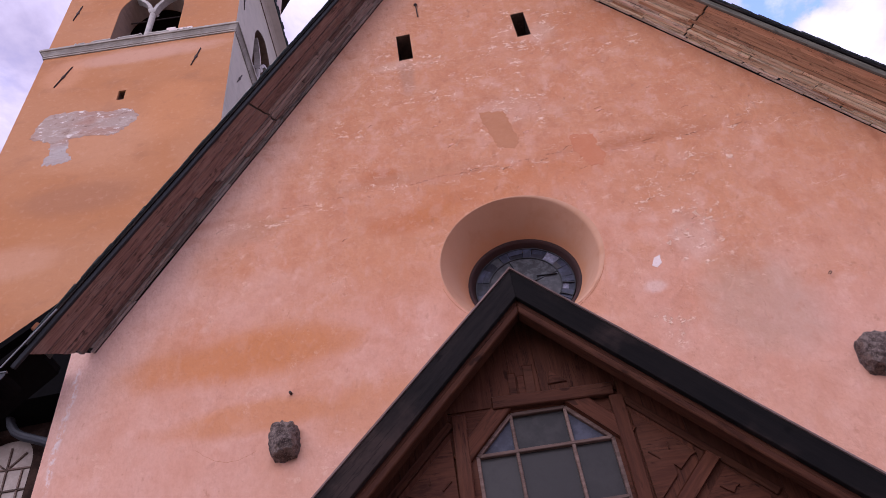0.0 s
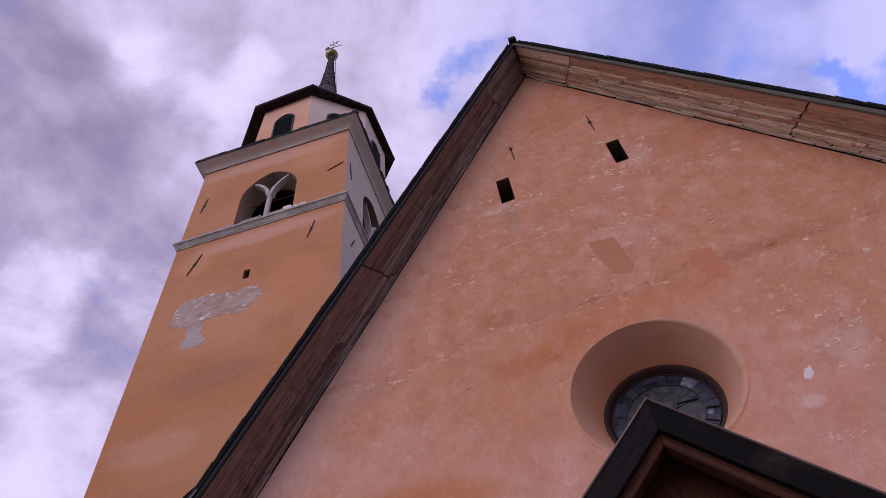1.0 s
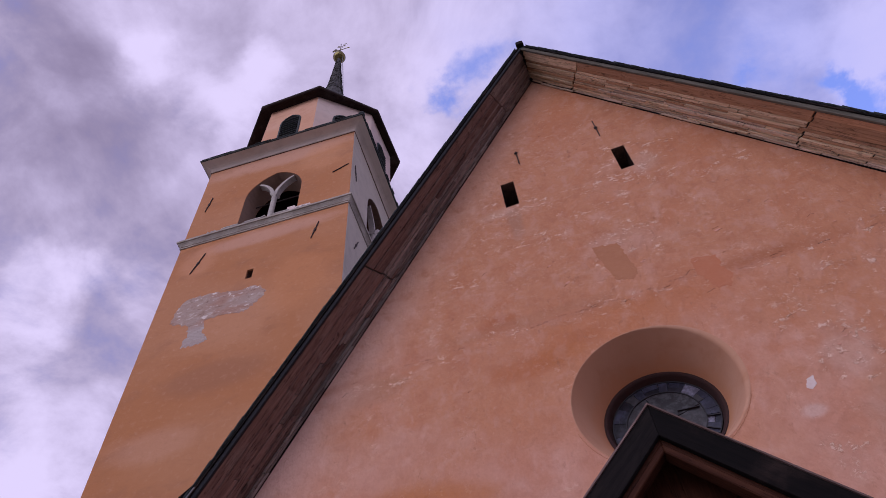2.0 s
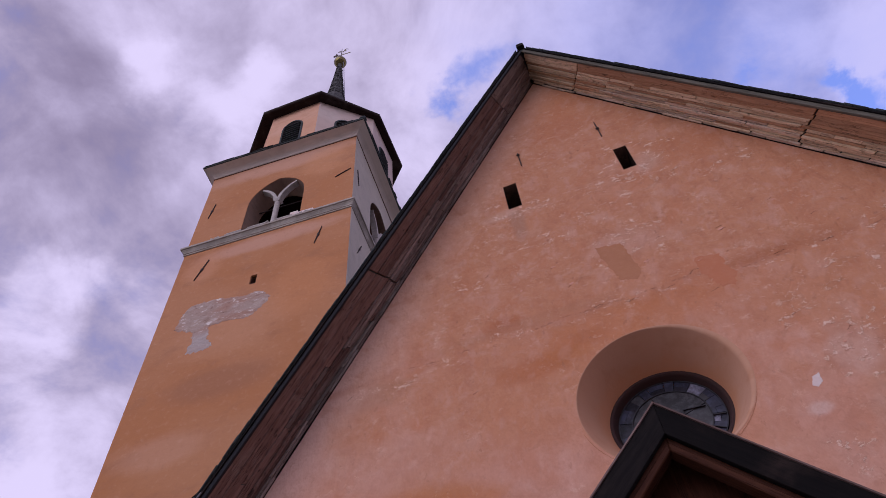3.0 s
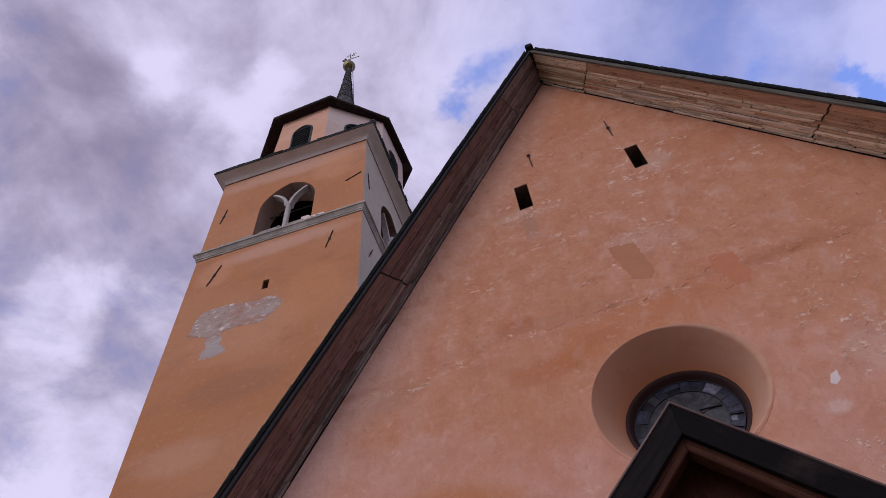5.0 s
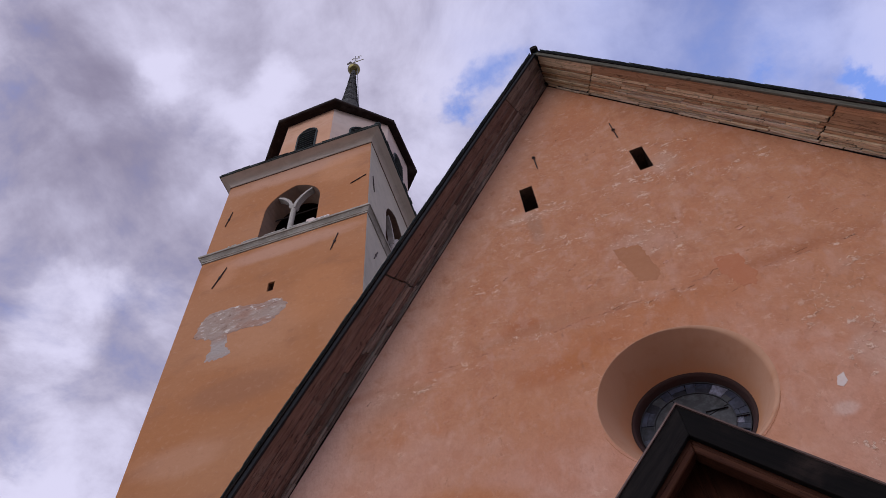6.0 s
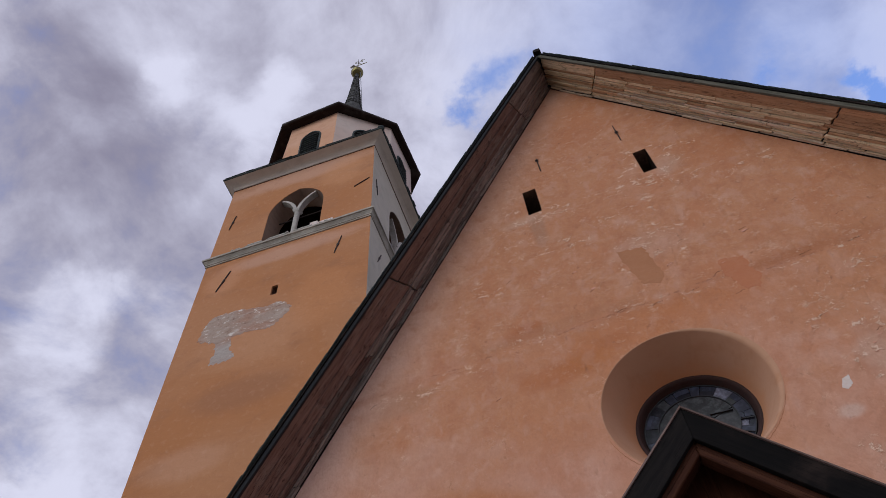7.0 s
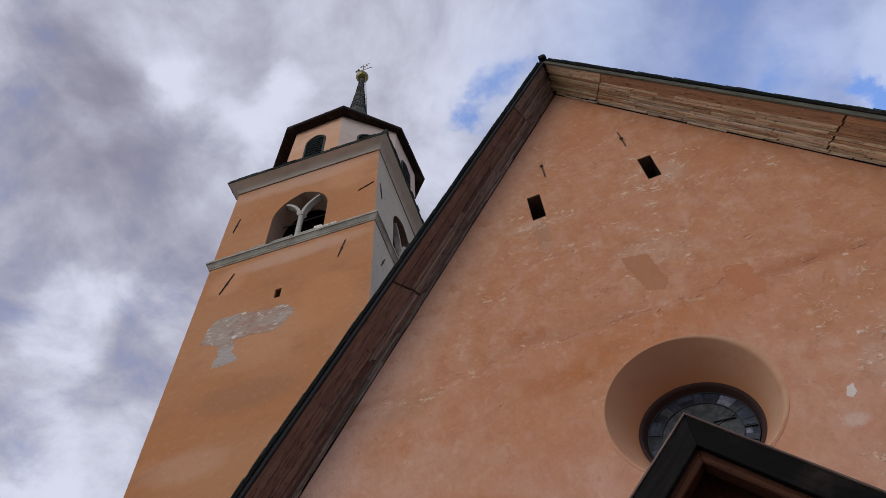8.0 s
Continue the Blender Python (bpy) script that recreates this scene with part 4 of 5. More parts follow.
    crack_line = [(-3.66 + 0.0175 * k, -0.0005, 5.80 - 0.14 * math.sin(k * 0.08) - 0.003 * k + 0.004 * math.sin(k * 0.9)) for k in range(38)]
    part("hairline_crack", tube(crack_line, 0.0016, sides=5), "tan", wall)
    # the coat has parted in a thin arc along the lower edge of the funnel
    for start, stop, grow in ((-64, -22, 1.012), (196, 232, 1.0)):
        arc = [(-0.005 + 0.955 * grow * math.cos(radians(k)), -0.001, 7.57 + 1.02 * grow * math.sin(radians(k)) + 0.004 * math.sin(k * 1.3)) for k in range(start, stop)]
        part("hairline_crack", tube(arc, 0.003, sides=5), "tan", wall)
    # iron tie bars and hooks
    for x0, z0, x1, z1, at in ((-0.680, 13.82, -0.676, 13.36, 0.14), (0.748, 13.94, 0.752, 13.36, 0.48)):
        bm = tube([(x0, -0.02, z0), (x0 + (x1 - x0) * 0.3, -0.024, z0 + (z1 - z0) * 0.3), (x1, -0.02, z1)], 0.0095)
        x, z = x0 + (x1 - x0) * at, z0 + (z1 - z0) * at
        join(bm, tube([(x - 0.028, -0.022, z + 0.004), (x, -0.03, z), (x + 0.028, -0.022, z - 0.004)], 0.017))
        join(bm, tube([(x, 0.05, z), (x, -0.045, z)], 0.015))
        part("tie_bar", bm, "iron", church, "thin rusty wrought-iron tie bar")
    bm = tube([(3.06, 0.02, 6.47)] + [(3.06 + 0.012 * math.sin(a), -0.03 - 0.014 * math.sin(a), 6.455 + 0.015 * math.cos(a)) for a in (k * 0.4 for k in range(9))], 0.005, sides=6)
    part("hook", bm, "iron", church, "small bent iron hook")
    bm = tube([(-2.67, 0.03, 6.27), (-2.67, -0.05, 6.26)], 0.015)
    part("peg", bm, "iron", church, "short dark peg")
    # rough stones that stand out of the wall
    for x, z, w, h, seed in ((-2.705, 5.665, 0.142, 0.185, 3), (3.02, 5.40, 0.16, 0.20, 8)):
        bm = bmesh.new()
        bmesh.ops.create_icosphere(bm, subdivisions=4, radius=1.0)
        for v in bm.verts:
            c = v.co
            k = 1.0 / max(abs(c.x), abs(c.y), abs(c.z)) ** 0.5
            p = Vector((c.x * k * w * 1.02, c.y * k * 0.20, c.z * k * h))
            p *= 1 + 0.10 * noise.noise(c * 1.7 + Vector((seed, 0, 0))) + 0.10 * noise.noise(c * 4 + Vector((0, seed, 0))) + 0.07 * noise.noise(c * 9) + 0.035 * noise.noise(c * 21)
            v.co = p + Vector((x, -0.02, z))
        part("corbel_stone", bm, "rubble", church, "rough grey stone left standing out of the wall", smooth=False)


make_nave()


def make_oculus():
    cx, cz, D = 0.03, 7.68, 0.10
    frame_ring = [[(x, y + D, z) for x, z in circle(cx, cz, r, 72)] for y, r in ((0.47, 0.690), (0.47, 0.660), (0.49, 0.644), (0.60, 0.610), (0.62, 0.612), (0.62, 0.660))]
    win = part("oculus_window", loft(frame_ring + frame_ring[:1], caps=False), "red_ring", church, "round leaded window with a dark red rim")
    r = random.Random(12)

    def piece(r0, r1, a0, a1):
        steps = [a0 + (a1 - a0) * k / 5 for k in range(6)]
        return [(cx + math.cos(a) * r1, cz + math.sin(a) * r1) for a in steps] + [(cx + math.cos(a) * r0, cz + math.sin(a) * r0) for a in steps[::-1]]

    # the coloured border: uneven pieces, some of them in two
    a = 0.05
    i = 0
    while a < 2 * math.pi - 0.1:
        e = min(a + r.uniform(0.20, 0.40), 2 * math.pi + 0.05)
        kinds = ("blue_glass", "glass", "lilac_glass", "black_glass", "blue_glass", "black_glass", "blue_glass", "glass")
        kind = kinds[i % len(kinds)] if i < 8 else r.choice(("blue_glass", "blue_glass", "glass", "black_glass", "blue_glass", "lilac_glass"))
        if r.random() < 0.35:
            m = r.uniform(0.50, 0.55)
            part("stained_pane", prism(piece(0.452, m, a + 0.006, e - 0.006), 0.665 + r.uniform(0, 0.006), 0.68), kind, win)
            part("stained_pane", prism(piece(m + 0.004, 0.600, a + 0.006, e - 0.006), 0.665 + r.uniform(0, 0.006), 0.68), "blue_glass", win)
        else:
            part("stained_pane", prism(piece(0.452, 0.600, a + 0.006, e - 0.006), 0.665 + r.uniform(0, 0.006), 0.68), kind, win)
        a = e
        i += 1
    for k in range(4):
        a0 = radians(17 + 90 * k)
        pts = [(cx + 0.006 * math.cos(a0 + 0.8), cz + 0.006 * math.sin(a0 + 0.8))]
        pts += [(cx + 0.444 * math.cos(a0 + radians(89) * q / 12 + 0.01), cz + 0.444 * math.sin(a0 + radians(89) * q / 12 + 0.01)) for q in range(13)]
        part("pane", prism(pts, 0.668 + 0.002 * k, 0.68), "glass", win)
    for rad in (0.448, 0.604):
        rings = [[(x, y, z) for x, z in circle(cx, cz, rad + d, 72)] for y, d in ((0.655, -0.006), (0.655, 0.006), (0.684, 0.006), (0.684, -0.006))]
        part("lead_ring", loft(rings + rings[:1], caps=False), "lead", win)
    for a, r0, r1 in ((-10, 0.448, 0.6), (186, 0.28, 0.448), (204, 0.448, 0.6), (-30, 0.448, 0.6), (230, 0.448, 0.6)):
        c, q = math.cos(radians(a)), math.sin(radians(a))
        part("lead_bar", bar((cx + c * r0, 0.658, cz + q * r0), (cx + c * r1, 0.658, cz + q * r1), 0.012, 0.02), "lead", win)
    for p, q in (((0.19, 7.79), (0.445, 7.765)), ((0.19, 7.79), (0.175, 7.715))):
        part("lead_bar", bar((p[0], 0.658, p[1]), (q[0], 0.658, q[1]), 0.012, 0.02), "lead", win)


make_oculus()


def on_rake(side, s, y, up=0.0):
    """A point s metres down the slope from the apex, up metres above the soffit."""
    return Vector((MID + side * (s * math.cos(LEAN) + up * math.sin(LEAN)), y, TOP - s * math.sin(LEAN) + up * math.cos(LEAN)))


def turned(side, s, y, up=0.0):
    """The pose of a board whose x runs down the slope, whose y runs into the church, whose z stands off the roof."""
    x = Vector((side * math.cos(LEAN), 0, -math.sin(LEAN)))
    y_ = Vector((0, 1, 0))
    z_ = Vector((side * math.sin(LEAN), 0, math.cos(LEAN)))
    m = Matrix((x, y_, z_)).transposed().to_4x4()
    m.translation = on_rake(side, s, y, up)
    return m


def make_roof():
    roof = part("roof", prism([(MID - 0.001, TOP + 0.05), (RIGHT + 0.40, rake(RIGHT + 0.40) + 0.05), (RIGHT + 0.40, rake(RIGHT + 0.40) + 0.18),
                               (MID, TOP + 0.18), (-5.12, rake(-5.12) + 0.18), (-5.12, rake(-5.12) + 0.05)], -VERGE + 0.03, LONG + 0.6),
                "slate", church, "dark slate covering")
    # the flatter foot of the roof over the left eave, blackened for its shade
    turn_in = [(-5.121, rake(-5.121) + 0.10), (-5.121, rake(-5.121) + 0.185), (-5.261, 7.278), (-5.372, 7.174), (-5.372, 7.084), (-5.261, 7.193)]
    part("eave_foot", prism(turn_in, -VERGE + 0.02, -0.42), "near_black", roof)
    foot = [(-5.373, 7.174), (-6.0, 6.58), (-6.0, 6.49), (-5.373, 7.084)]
    part("eave_foot", prism(foot, -VERGE + 0.02, -0.10), "near_black", roof)
    part("eave_foot", prism(foot, 9.4, LONG + 0.6), "slate", roof)
    r = random.Random(3)
    SKEW = 0.62      # the ends of the boards are cut aslant

    def soffit_board(length, wide, gap, thick=0.034, eave_end=False):
        bm = box((0.0, gap, -0.012), (length, wide - gap, thick - 0.012), bevel=0.003)
        for v in bm.verts:
            v.co.x -= (0.75 if eave_end and v.co.x > length / 2 else SKEW) * v.co.y
        return bm

    rows_right = (0.115, 0.085, 0.06, 0.055, 0.05, 0.055, 0.05, 0.05, 0.045, 0.04)
    rows_left = (0.17, 0.125, 0.06, 0.075, 0.05, 0.065, 0.05)
    for side, widths in ((1, rows_right), (-1, rows_left)):
        length = 10.60 if side < 0 else (RIGHT + 0.40 - MID) / math.cos(LEAN)
        y = -VERGE + 0.045
        for row, w in enumerate(widths):
            lag = SKEW * (y + VERGE)
            s = 0.0
            run = length + (0.75 * -y if side < 0 else 0.0)
            joints = [1.78 - lag, 6.68 - lag, run]
            while s < run - 0.14:
                stop = next(q for q in joints if q > s + 0.12)
                e = stop + (r.uniform(-0.018, 0.018) if stop < run else r.uniform(-0.01, 0.01))
                first = s < 0.01
                plain_run = side > 0 and row < 5 and s > 5.9     # the last stretch has wide plain boards next to the verge
                if row > 1 and not first and not plain_run and stop - s > 1.2:
                    e = min(e, s + (r.uniform(0.35, 1.25) if side > 0 else r.uniform(0.7, 2.4)))
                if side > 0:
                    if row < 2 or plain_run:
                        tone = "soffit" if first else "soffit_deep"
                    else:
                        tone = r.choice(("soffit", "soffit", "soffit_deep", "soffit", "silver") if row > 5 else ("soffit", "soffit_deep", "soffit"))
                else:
                    # left boards are toned darker to hold that rake's shade
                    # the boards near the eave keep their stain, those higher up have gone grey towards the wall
                    tone = "soffit_grey_shaded" if first else "soffit_red_shaded" if row < 2 else r.choice(("soffit_red_shaded", "soffit_red_shaded", "soffit_red_shaded", "soffit_grey_shaded") if s > 6.0 else ("soffit_red_shaded", "soffit_grey_shaded") if row < 4 else ("soffit_grey_shaded",))
                gap = r.uniform(0.002, 0.0065) if row > 1 and not plain_run else 0.001
                slack = 0.03 if e > stop - 0.04 else r.uniform(0.004, 0.016)
                begin = max(s, SKEW * w) if first else s
                drop = (0.0 if plain_run else r.uniform(-0.012, 0.008)) - 0.003 * max(0, row - 2) - (0.016 if side > 0 and row == len(widths) - 3 else 0.0)
                bm = soffit_board(e - begin - slack, w, gap, 0.040 if row > 5 else 0.034, side < 0 and e > run - 0.1)
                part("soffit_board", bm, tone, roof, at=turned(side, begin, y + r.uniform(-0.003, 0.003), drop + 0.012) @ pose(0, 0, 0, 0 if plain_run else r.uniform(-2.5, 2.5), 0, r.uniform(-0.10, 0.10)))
                s = e
            y += w
        # short weathered strips that close the joint with the wall, in two rows
        room = -0.016 - y
        for y0, w, up in ((y, room * 0.52, -0.014), (y + room * 0.52, room * 0.48, -0.034)):
            s = 0.12
            while s < length - 0.2:
                e = min(s + r.uniform(0.28, 0.95), length - 0.02)
                bm = soffit_board(e - s - (r.uniform(0.006, 0.04) if side > 0 else 0.005), w, 0.002, 0.04)
                tone = ("silver" if r.random() < 0.65 else "soffit") if side > 0 else ("soffit_grey_shaded" if r.random() < 0.6 else "grey_wood_shaded")
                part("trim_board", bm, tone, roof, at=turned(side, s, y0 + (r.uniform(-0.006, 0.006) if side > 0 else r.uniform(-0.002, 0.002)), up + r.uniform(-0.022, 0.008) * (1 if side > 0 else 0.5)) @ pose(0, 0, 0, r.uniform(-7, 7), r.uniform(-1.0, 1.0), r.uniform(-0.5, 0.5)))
                s = e
        # black strip put in for the line of shade along the wall
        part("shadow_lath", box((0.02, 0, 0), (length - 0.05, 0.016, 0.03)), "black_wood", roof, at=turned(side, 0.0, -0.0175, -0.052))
        # fascia board and its black shadow lath
        part("fascia", box((0.0, 0, -0.03 if side > 0 else -0.012), (length + (0.06 if side > 0 else 0.66), 0.04, 0.050), bevel=0.005), "verge_wood" if side > 0 else "verge", roof, "weathered verge board", at=turned(side, 0.02, -VERGE, 0.0))
        part("verge_lath", box((0.0, 0, 0.0), (length + (0.06 if side > 0 else 0.40), 0.05, 0.028)), "black_wood", roof, at=turned(side, 0.0, -VERGE - 0.02, 0.048))
    # slates along the verge, each lapping the next
    bm = box((0, 0, 0), (0.34, 0.42, 0.011), bevel=0.003)
    bmesh.ops.recalc_face_normals(bm, faces=bm.faces[:])
    me = bpy.data.meshes.new("slate")
    bm.to_mesh(me)
    bm.free()
    me.materials.append(M["slate"])
    for side in (1, -1):
        length = 10.96 if side < 0 else (RIGHT + 0.40 - MID) / math.cos(LEAN)
        s = 0.05
        while s < length - 0.34:
            m = turned(side, s, -VERGE - 0.045 + r.uniform(-0.008, 0.006), 0.088 + r.uniform(0, 0.003))
            put("slate", me, roof, at=m @ pose(0, 0, 0, r.uniform(-0.4, 0.4), 2.0 + r.uniform(-0.3, 0.3), r.uniform(-0.6, 0.6)))
            s += 0.215
    m = turned(-1, 10.72, -VERGE - 0.02, 0.10)
    part("snow_hook", box((0.0, 0, 0), (0.10, 0.05, 0.09), bevel=0.012), "rust", roof, "small rusty iron hook on the verge", at=m)
    cap = prism([(MID - 0.075, TOP + 0.12), (MID + 0.08, TOP + 0.12), (MID + 0.07, TOP + 0.225), (MID + 0.015, TOP + 0.255), (MID - 0.065, TOP + 0.24)], -VERGE - 0.06, LONG + 0.6)
    part("ridge_cap", cap, "black_wood", roof, "black ridge board")


make_roof()


def make_gutter():
    y0, y1, cx, cz, r = -0.66, -0.36, -5.675, 6.75, 0.115
    arc = [(cx + r * math.cos(a), cz + r * math.sin(a)) for a in (math.pi * (1 + k / 10) for k in range(11))]
    inner = [(cx + r * 0.92 * math.cos(a), cz + r * 0.92 * math.sin(a)) for a in (math.pi * (2 - k / 10) for k in range(11))]
    # coloured near-black to stand for the shade it hangs in
    g = part("gutter", prism(arc + inner, y0, y1), "near_black", church, "half-round gutter, blackened for the shade under the eave")
    part("end_cap", prism(arc, y0 - 0.008, y0 - 0.001), "lead", g, "dull zinc end cap")
    part("rim", box((cx - r - 0.012, y0 - 0.02, cz - 0.002), (cx + r + 0.012, y0 + 0.01, cz + 0.016), bevel=0.003), "zinc", g, "rolled zinc rim")
    part("strap", bar((-5.558, -0.765, 6.74), (-5.099, -0.785, 7.413), 0.018, 0.010), "zinc", g, "thin zinc edge strip")


make_gutter()


# ---------------------------------------------------------------- side annex
def make_annex():
    annex = empty("annex", pose(-7.3, 1.9, 0), "low shaded annex with a dark eave beside the church", "annex")
    hole = lancet(-0.12, 6.0, 7.36, 0.50, 0.44)
    # wall, roof and eave box hold their shade in near-black colours
    part("wall", pierced([(-3.0, -0.3), (1.9, -0.3), (1.9, 9.0), (-0.6, 8.25), (-3.0, 6.3)], [(hole, hole)], 0.0, 0.4), "deep_shade", annex, "grey plaster, coloured near-black for deep shade")
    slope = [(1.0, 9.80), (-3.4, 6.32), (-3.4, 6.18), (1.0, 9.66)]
    part("roof", prism(slope, -0.75, 1.75), "near_black", annex, "lean-to roof, blackened for shade")
    part("soffit", prism([(1.0, 9.64), (-3.4, 6.16), (-3.4, 6.10), (-0.9, 7.95), (1.9, 7.95), (1.9, 9.64)], -0.6, -0.02), "near_black", annex, "eave box, blackened for shade")
    w = part("window", prism(hole, 0.16, 0.18), "milk_glass", annex, "arched window with pale old glass")
    for p, q in (((-0.60, 6.75), (0.37, 6.73)), ((-0.60, 7.09), (0.37, 7.06)), ((-0.55, 7.43), (0.36, 7.38)), ((-0.09, 7.74), (-0.02, 6.0)), ((0.16, 7.37), (0.17, 6.0)), ((-0.34, 7.40), (-0.33, 6.0)), ((-0.07, 7.41), (0.16, 7.63)), ((-0.10, 7.41), (-0.36, 7.62))):
        part("glazing_bar", bar((p[0], 0.15, p[1]), (q[0], 0.15, q[1]), 0.024, 0.025), "bar_wood", w)
    pipe = [(0.02, -0.25, 8.20), (0.04, -0.25, 7.99), (0.09, -0.25, 7.85), (0.19, -0.25, 7.71), (0.32, -0.25, 7.62), (0.70, -0.25, 7.45), (1.9, -0.25, 6.93)]
    part("downpipe", tube(pipe, 0.062), "lead", annex, "bent zinc downpipe", smooth=True)


make_annex()


# ---------------------------------------------------------------- bell tower
def square(off, z, w=5.4, less=0.0):
    return [(-w - off + less, -off, z), (off, -off, z), (off, w + off, z), (-w - off + less, w + off, z)]


TWIST = -3.0   # the octagon is set a little askew on the tower


def eight(apothem, z, cx=-2.69, cy=2.70, uneven=0.0, seed=0):
    r = apothem / math.cos(math.pi / 8)
    rnd = random.Random(seed)
    turns = [math.pi * (2 * k + 1) / 8 - math.pi * 0.75 + radians(TWIST) for k in range(8)]
    return [(cx + (r + rnd.uniform(-uneven, uneven)) * math.cos(a), cy + (r + rnd.uniform(-uneven, uneven)) * math.sin(a), z + rnd.uniform(-uneven, uneven)) for a in turns]


def make_tracery(parent, depth_at):
    """The stone Y that divides a bell opening, in the plane of that wall."""
    t = part("tracery", tube([(0, 0, 0.0), (0, 0, 1.62)], 0.090, sides=16), "sill", parent, "grey stone column that forks into a Y", smooth=True, at=depth_at)
    part("capital", loft([[(s * x, s * y, z) for x, y in ((-1, -1), (1, -1), (1, 1), (-1, 1))] for s, z in ((0.092, 1.60), (0.105, 1.64), (0.125, 1.72), (0.120, 1.78))]), "sill", t, at=pose(0, 0, 0))
    part("base", loft([[(s * x, s * y, z) for x, y in ((-1, -1), (1, -1), (1, 1), (-1, 1))] for s, z in ((0.17, -0.02), (0.17, 0.08), (0.12, 0.14))]), "sill", t, at=pose(0, 0, 0))
    for side in (-1, 1):
        path = [(side * 0.05, 0, 1.76), (side * 0.12, 0, 2.02), (side * 0.26, 0, 2.28), (side * 0.44, 0, 2.49), (side * 0.60, 0, 2.60)]
        rings = []
        for i, p in enumerate(path):
            a, b = path[max(i - 1, 0)], path[min(i + 1, 4)]
            d = Vector(b) - Vector(a)
            d.normalize()
            nrm = Vector((d.z, 0, -d.x)) * (0.060 - 0.006 * i)
            rings.append([Vector(p) - nrm + Vector((0, -0.1, 0)), Vector(p) + nrm + Vector((0, -0.1, 0)), Vector(p) + nrm + Vector((0, 0.1, 0)), Vector(p) - nrm + Vector((0, 0.1, 0))])
        part("arm", loft(rings), "sill", t, at=pose(0, 0, 0))


def make_tower():
    tower = empty("bell_tower", pose(-5.955, 3.8, 0, 0, 0, TURN), "orange plastered church tower with an octagonal belfry and spire", "tower")
    W, T = 5.4, 0.7
    arch = (lancet(-2.68, 22.02, 23.72, 0.98, 1.34), lancet(-2.68, 22.02, 23.68, 0.92, 1.28))
    hole = (rect(-2.87, -2.68, 18.98, 19.40),) * 2
    front = part("wall", pierced(rect(-W, 0, -0.3, 26.9), [arch, hole], 0.0, T), "tower", tower, "orange lime plaster")
    side_arch = (lancet(2.52, 22.02, 24.05, 0.98, 1.25), lancet(2.52, 22.02, 24.0, 1.45, 1.25))
    part("wall", pierced(rect(T, W, -0.3, 26.9), [side_arch], 0.0, T), "grey", tower, "bare grey plaster", at=pose(0, 0, 0, 0, 0, 90))
    # skins over the opening sides, toned darker to hold their shade
    for line, mat, m in ((arch, "jamb", pose(0, 0, 0)), (side_arch, "jamb", pose(0, 0, 0, 0, 0, 90))):
        def shrink(pts):
            mid, low = sum(p[0] for p in pts) / len(pts), 22.9
            return [(mid + (x - mid) * 0.994, low + (z - low) * 0.994) for x, z in pts]
        rings = [[(x, 0.01, z) for x, z in shrink(line[0])], [(x, T - 0.01, z) for x, z in shrink(line[1])]]
        part("reveal", loft(rings, caps=False), mat, tower, "bell opening sides, plaster darkened for shade", at=m)
    # a thin grey skin returns round the corner of the front wall
    part("corner_skin", box((-0.02, 0.004, -0.3), (0.004, T + 0.01, 26.56)), "grey", tower)
    part("wall", box((-W, T, -0.3), (-W + T, W, 26.9)), "tower", tower)
    part("wall", box((-W + T, W - T, -0.3), (-T, W, 26.9)), "tower", tower)
    part("bell_floor", box((-W + T, T, 21.6), (-T, W - T, 21.8)), "dark_wood", tower)
    part("bell_ceiling", box((-W + T, T, 26.6), (-T, W - T, 26.8)), "dark_wood", tower)
    part("tie_rod", tube([(-3.60, 0.55, 24.05), (-1.78, 0.55, 24.05)], 0.022, sides=8), "iron", tower, "thin iron rod across the bell opening")
    for y in (1.5, 3.4):
        part("bell_beam", box((-W + T, y, 23.2), (-T, y + 0.22, 23.44)), "dark_wood", tower, "dark bell-frame beam")
    # dark lining stands for the shade inside the small hole
    rings = [[(x, y, z) for x, z in rect(-2.866, -2.684, 18.984, 19.396)] for y in (0.05, T - 0.01)]
    part("slot_lining", loft(rings, caps=False), "reveal", tower)
    # string course and cove
    prof = [(-0.05, 21.605), (0.030, 21.605), (0.036, 21.615), (0.038, 21.65), (-0.012, 21.652), (-0.012, 21.70), (0.035, 21.705), (0.040, 21.735), (0.075, 21.79), (0.105, 21.82), (0.098, 21.85), (0.135, 21.853), (0.140, 21.87), (0.140, 21.93), (0.115, 21.97), (-0.05, 22.06)]
    part("string_course", loft([square(o, z) for o, z in prof], caps=False), "string", tower, "moulded grey string course")
    r = random.Random(9)
    for u, w in ((-4.05, 0.5), (-3.35, 0.7), (-2.5, 0.6)):
        part("sill_stone", box((u, -0.13, 21.985), (u + w, 0.25, 22.035 + r.uniform(0, 0.02)), bevel=0.01), "sill", tower)
    # broken mortar and stone chips left lying along the ledge
    for i in range(16):
        u = -4.6 + 0.245 * i + r.uniform(-0.08, 0.08)
        a, b, c = r.uniform(0.04, 0.11), r.uniform(0.03, 0.07), r.uniform(0.02, 0.055)
        part("stone_chip", box((-a, -b, -0.01), (a, b, c), bevel=0.012), "sill", tower, at=pose(u, -0.065 + r.uniform(-0.02, 0.02), 21.985, r.uniform(-9, 9), r.uniform(-9, 9), r.uniform(-35, 35)))
    part("sill_stone", box((-1.98, -0.10, 21.99), (-1.72, 0.16, 22.22), bevel=0.015), "lime", tower, "loose white stone")
    part("sill_stone", box((-1.71, -0.10, 21.99), (-1.22, 0.10, 22.12), bevel=0.015), "lime", tower, "loose white stone")
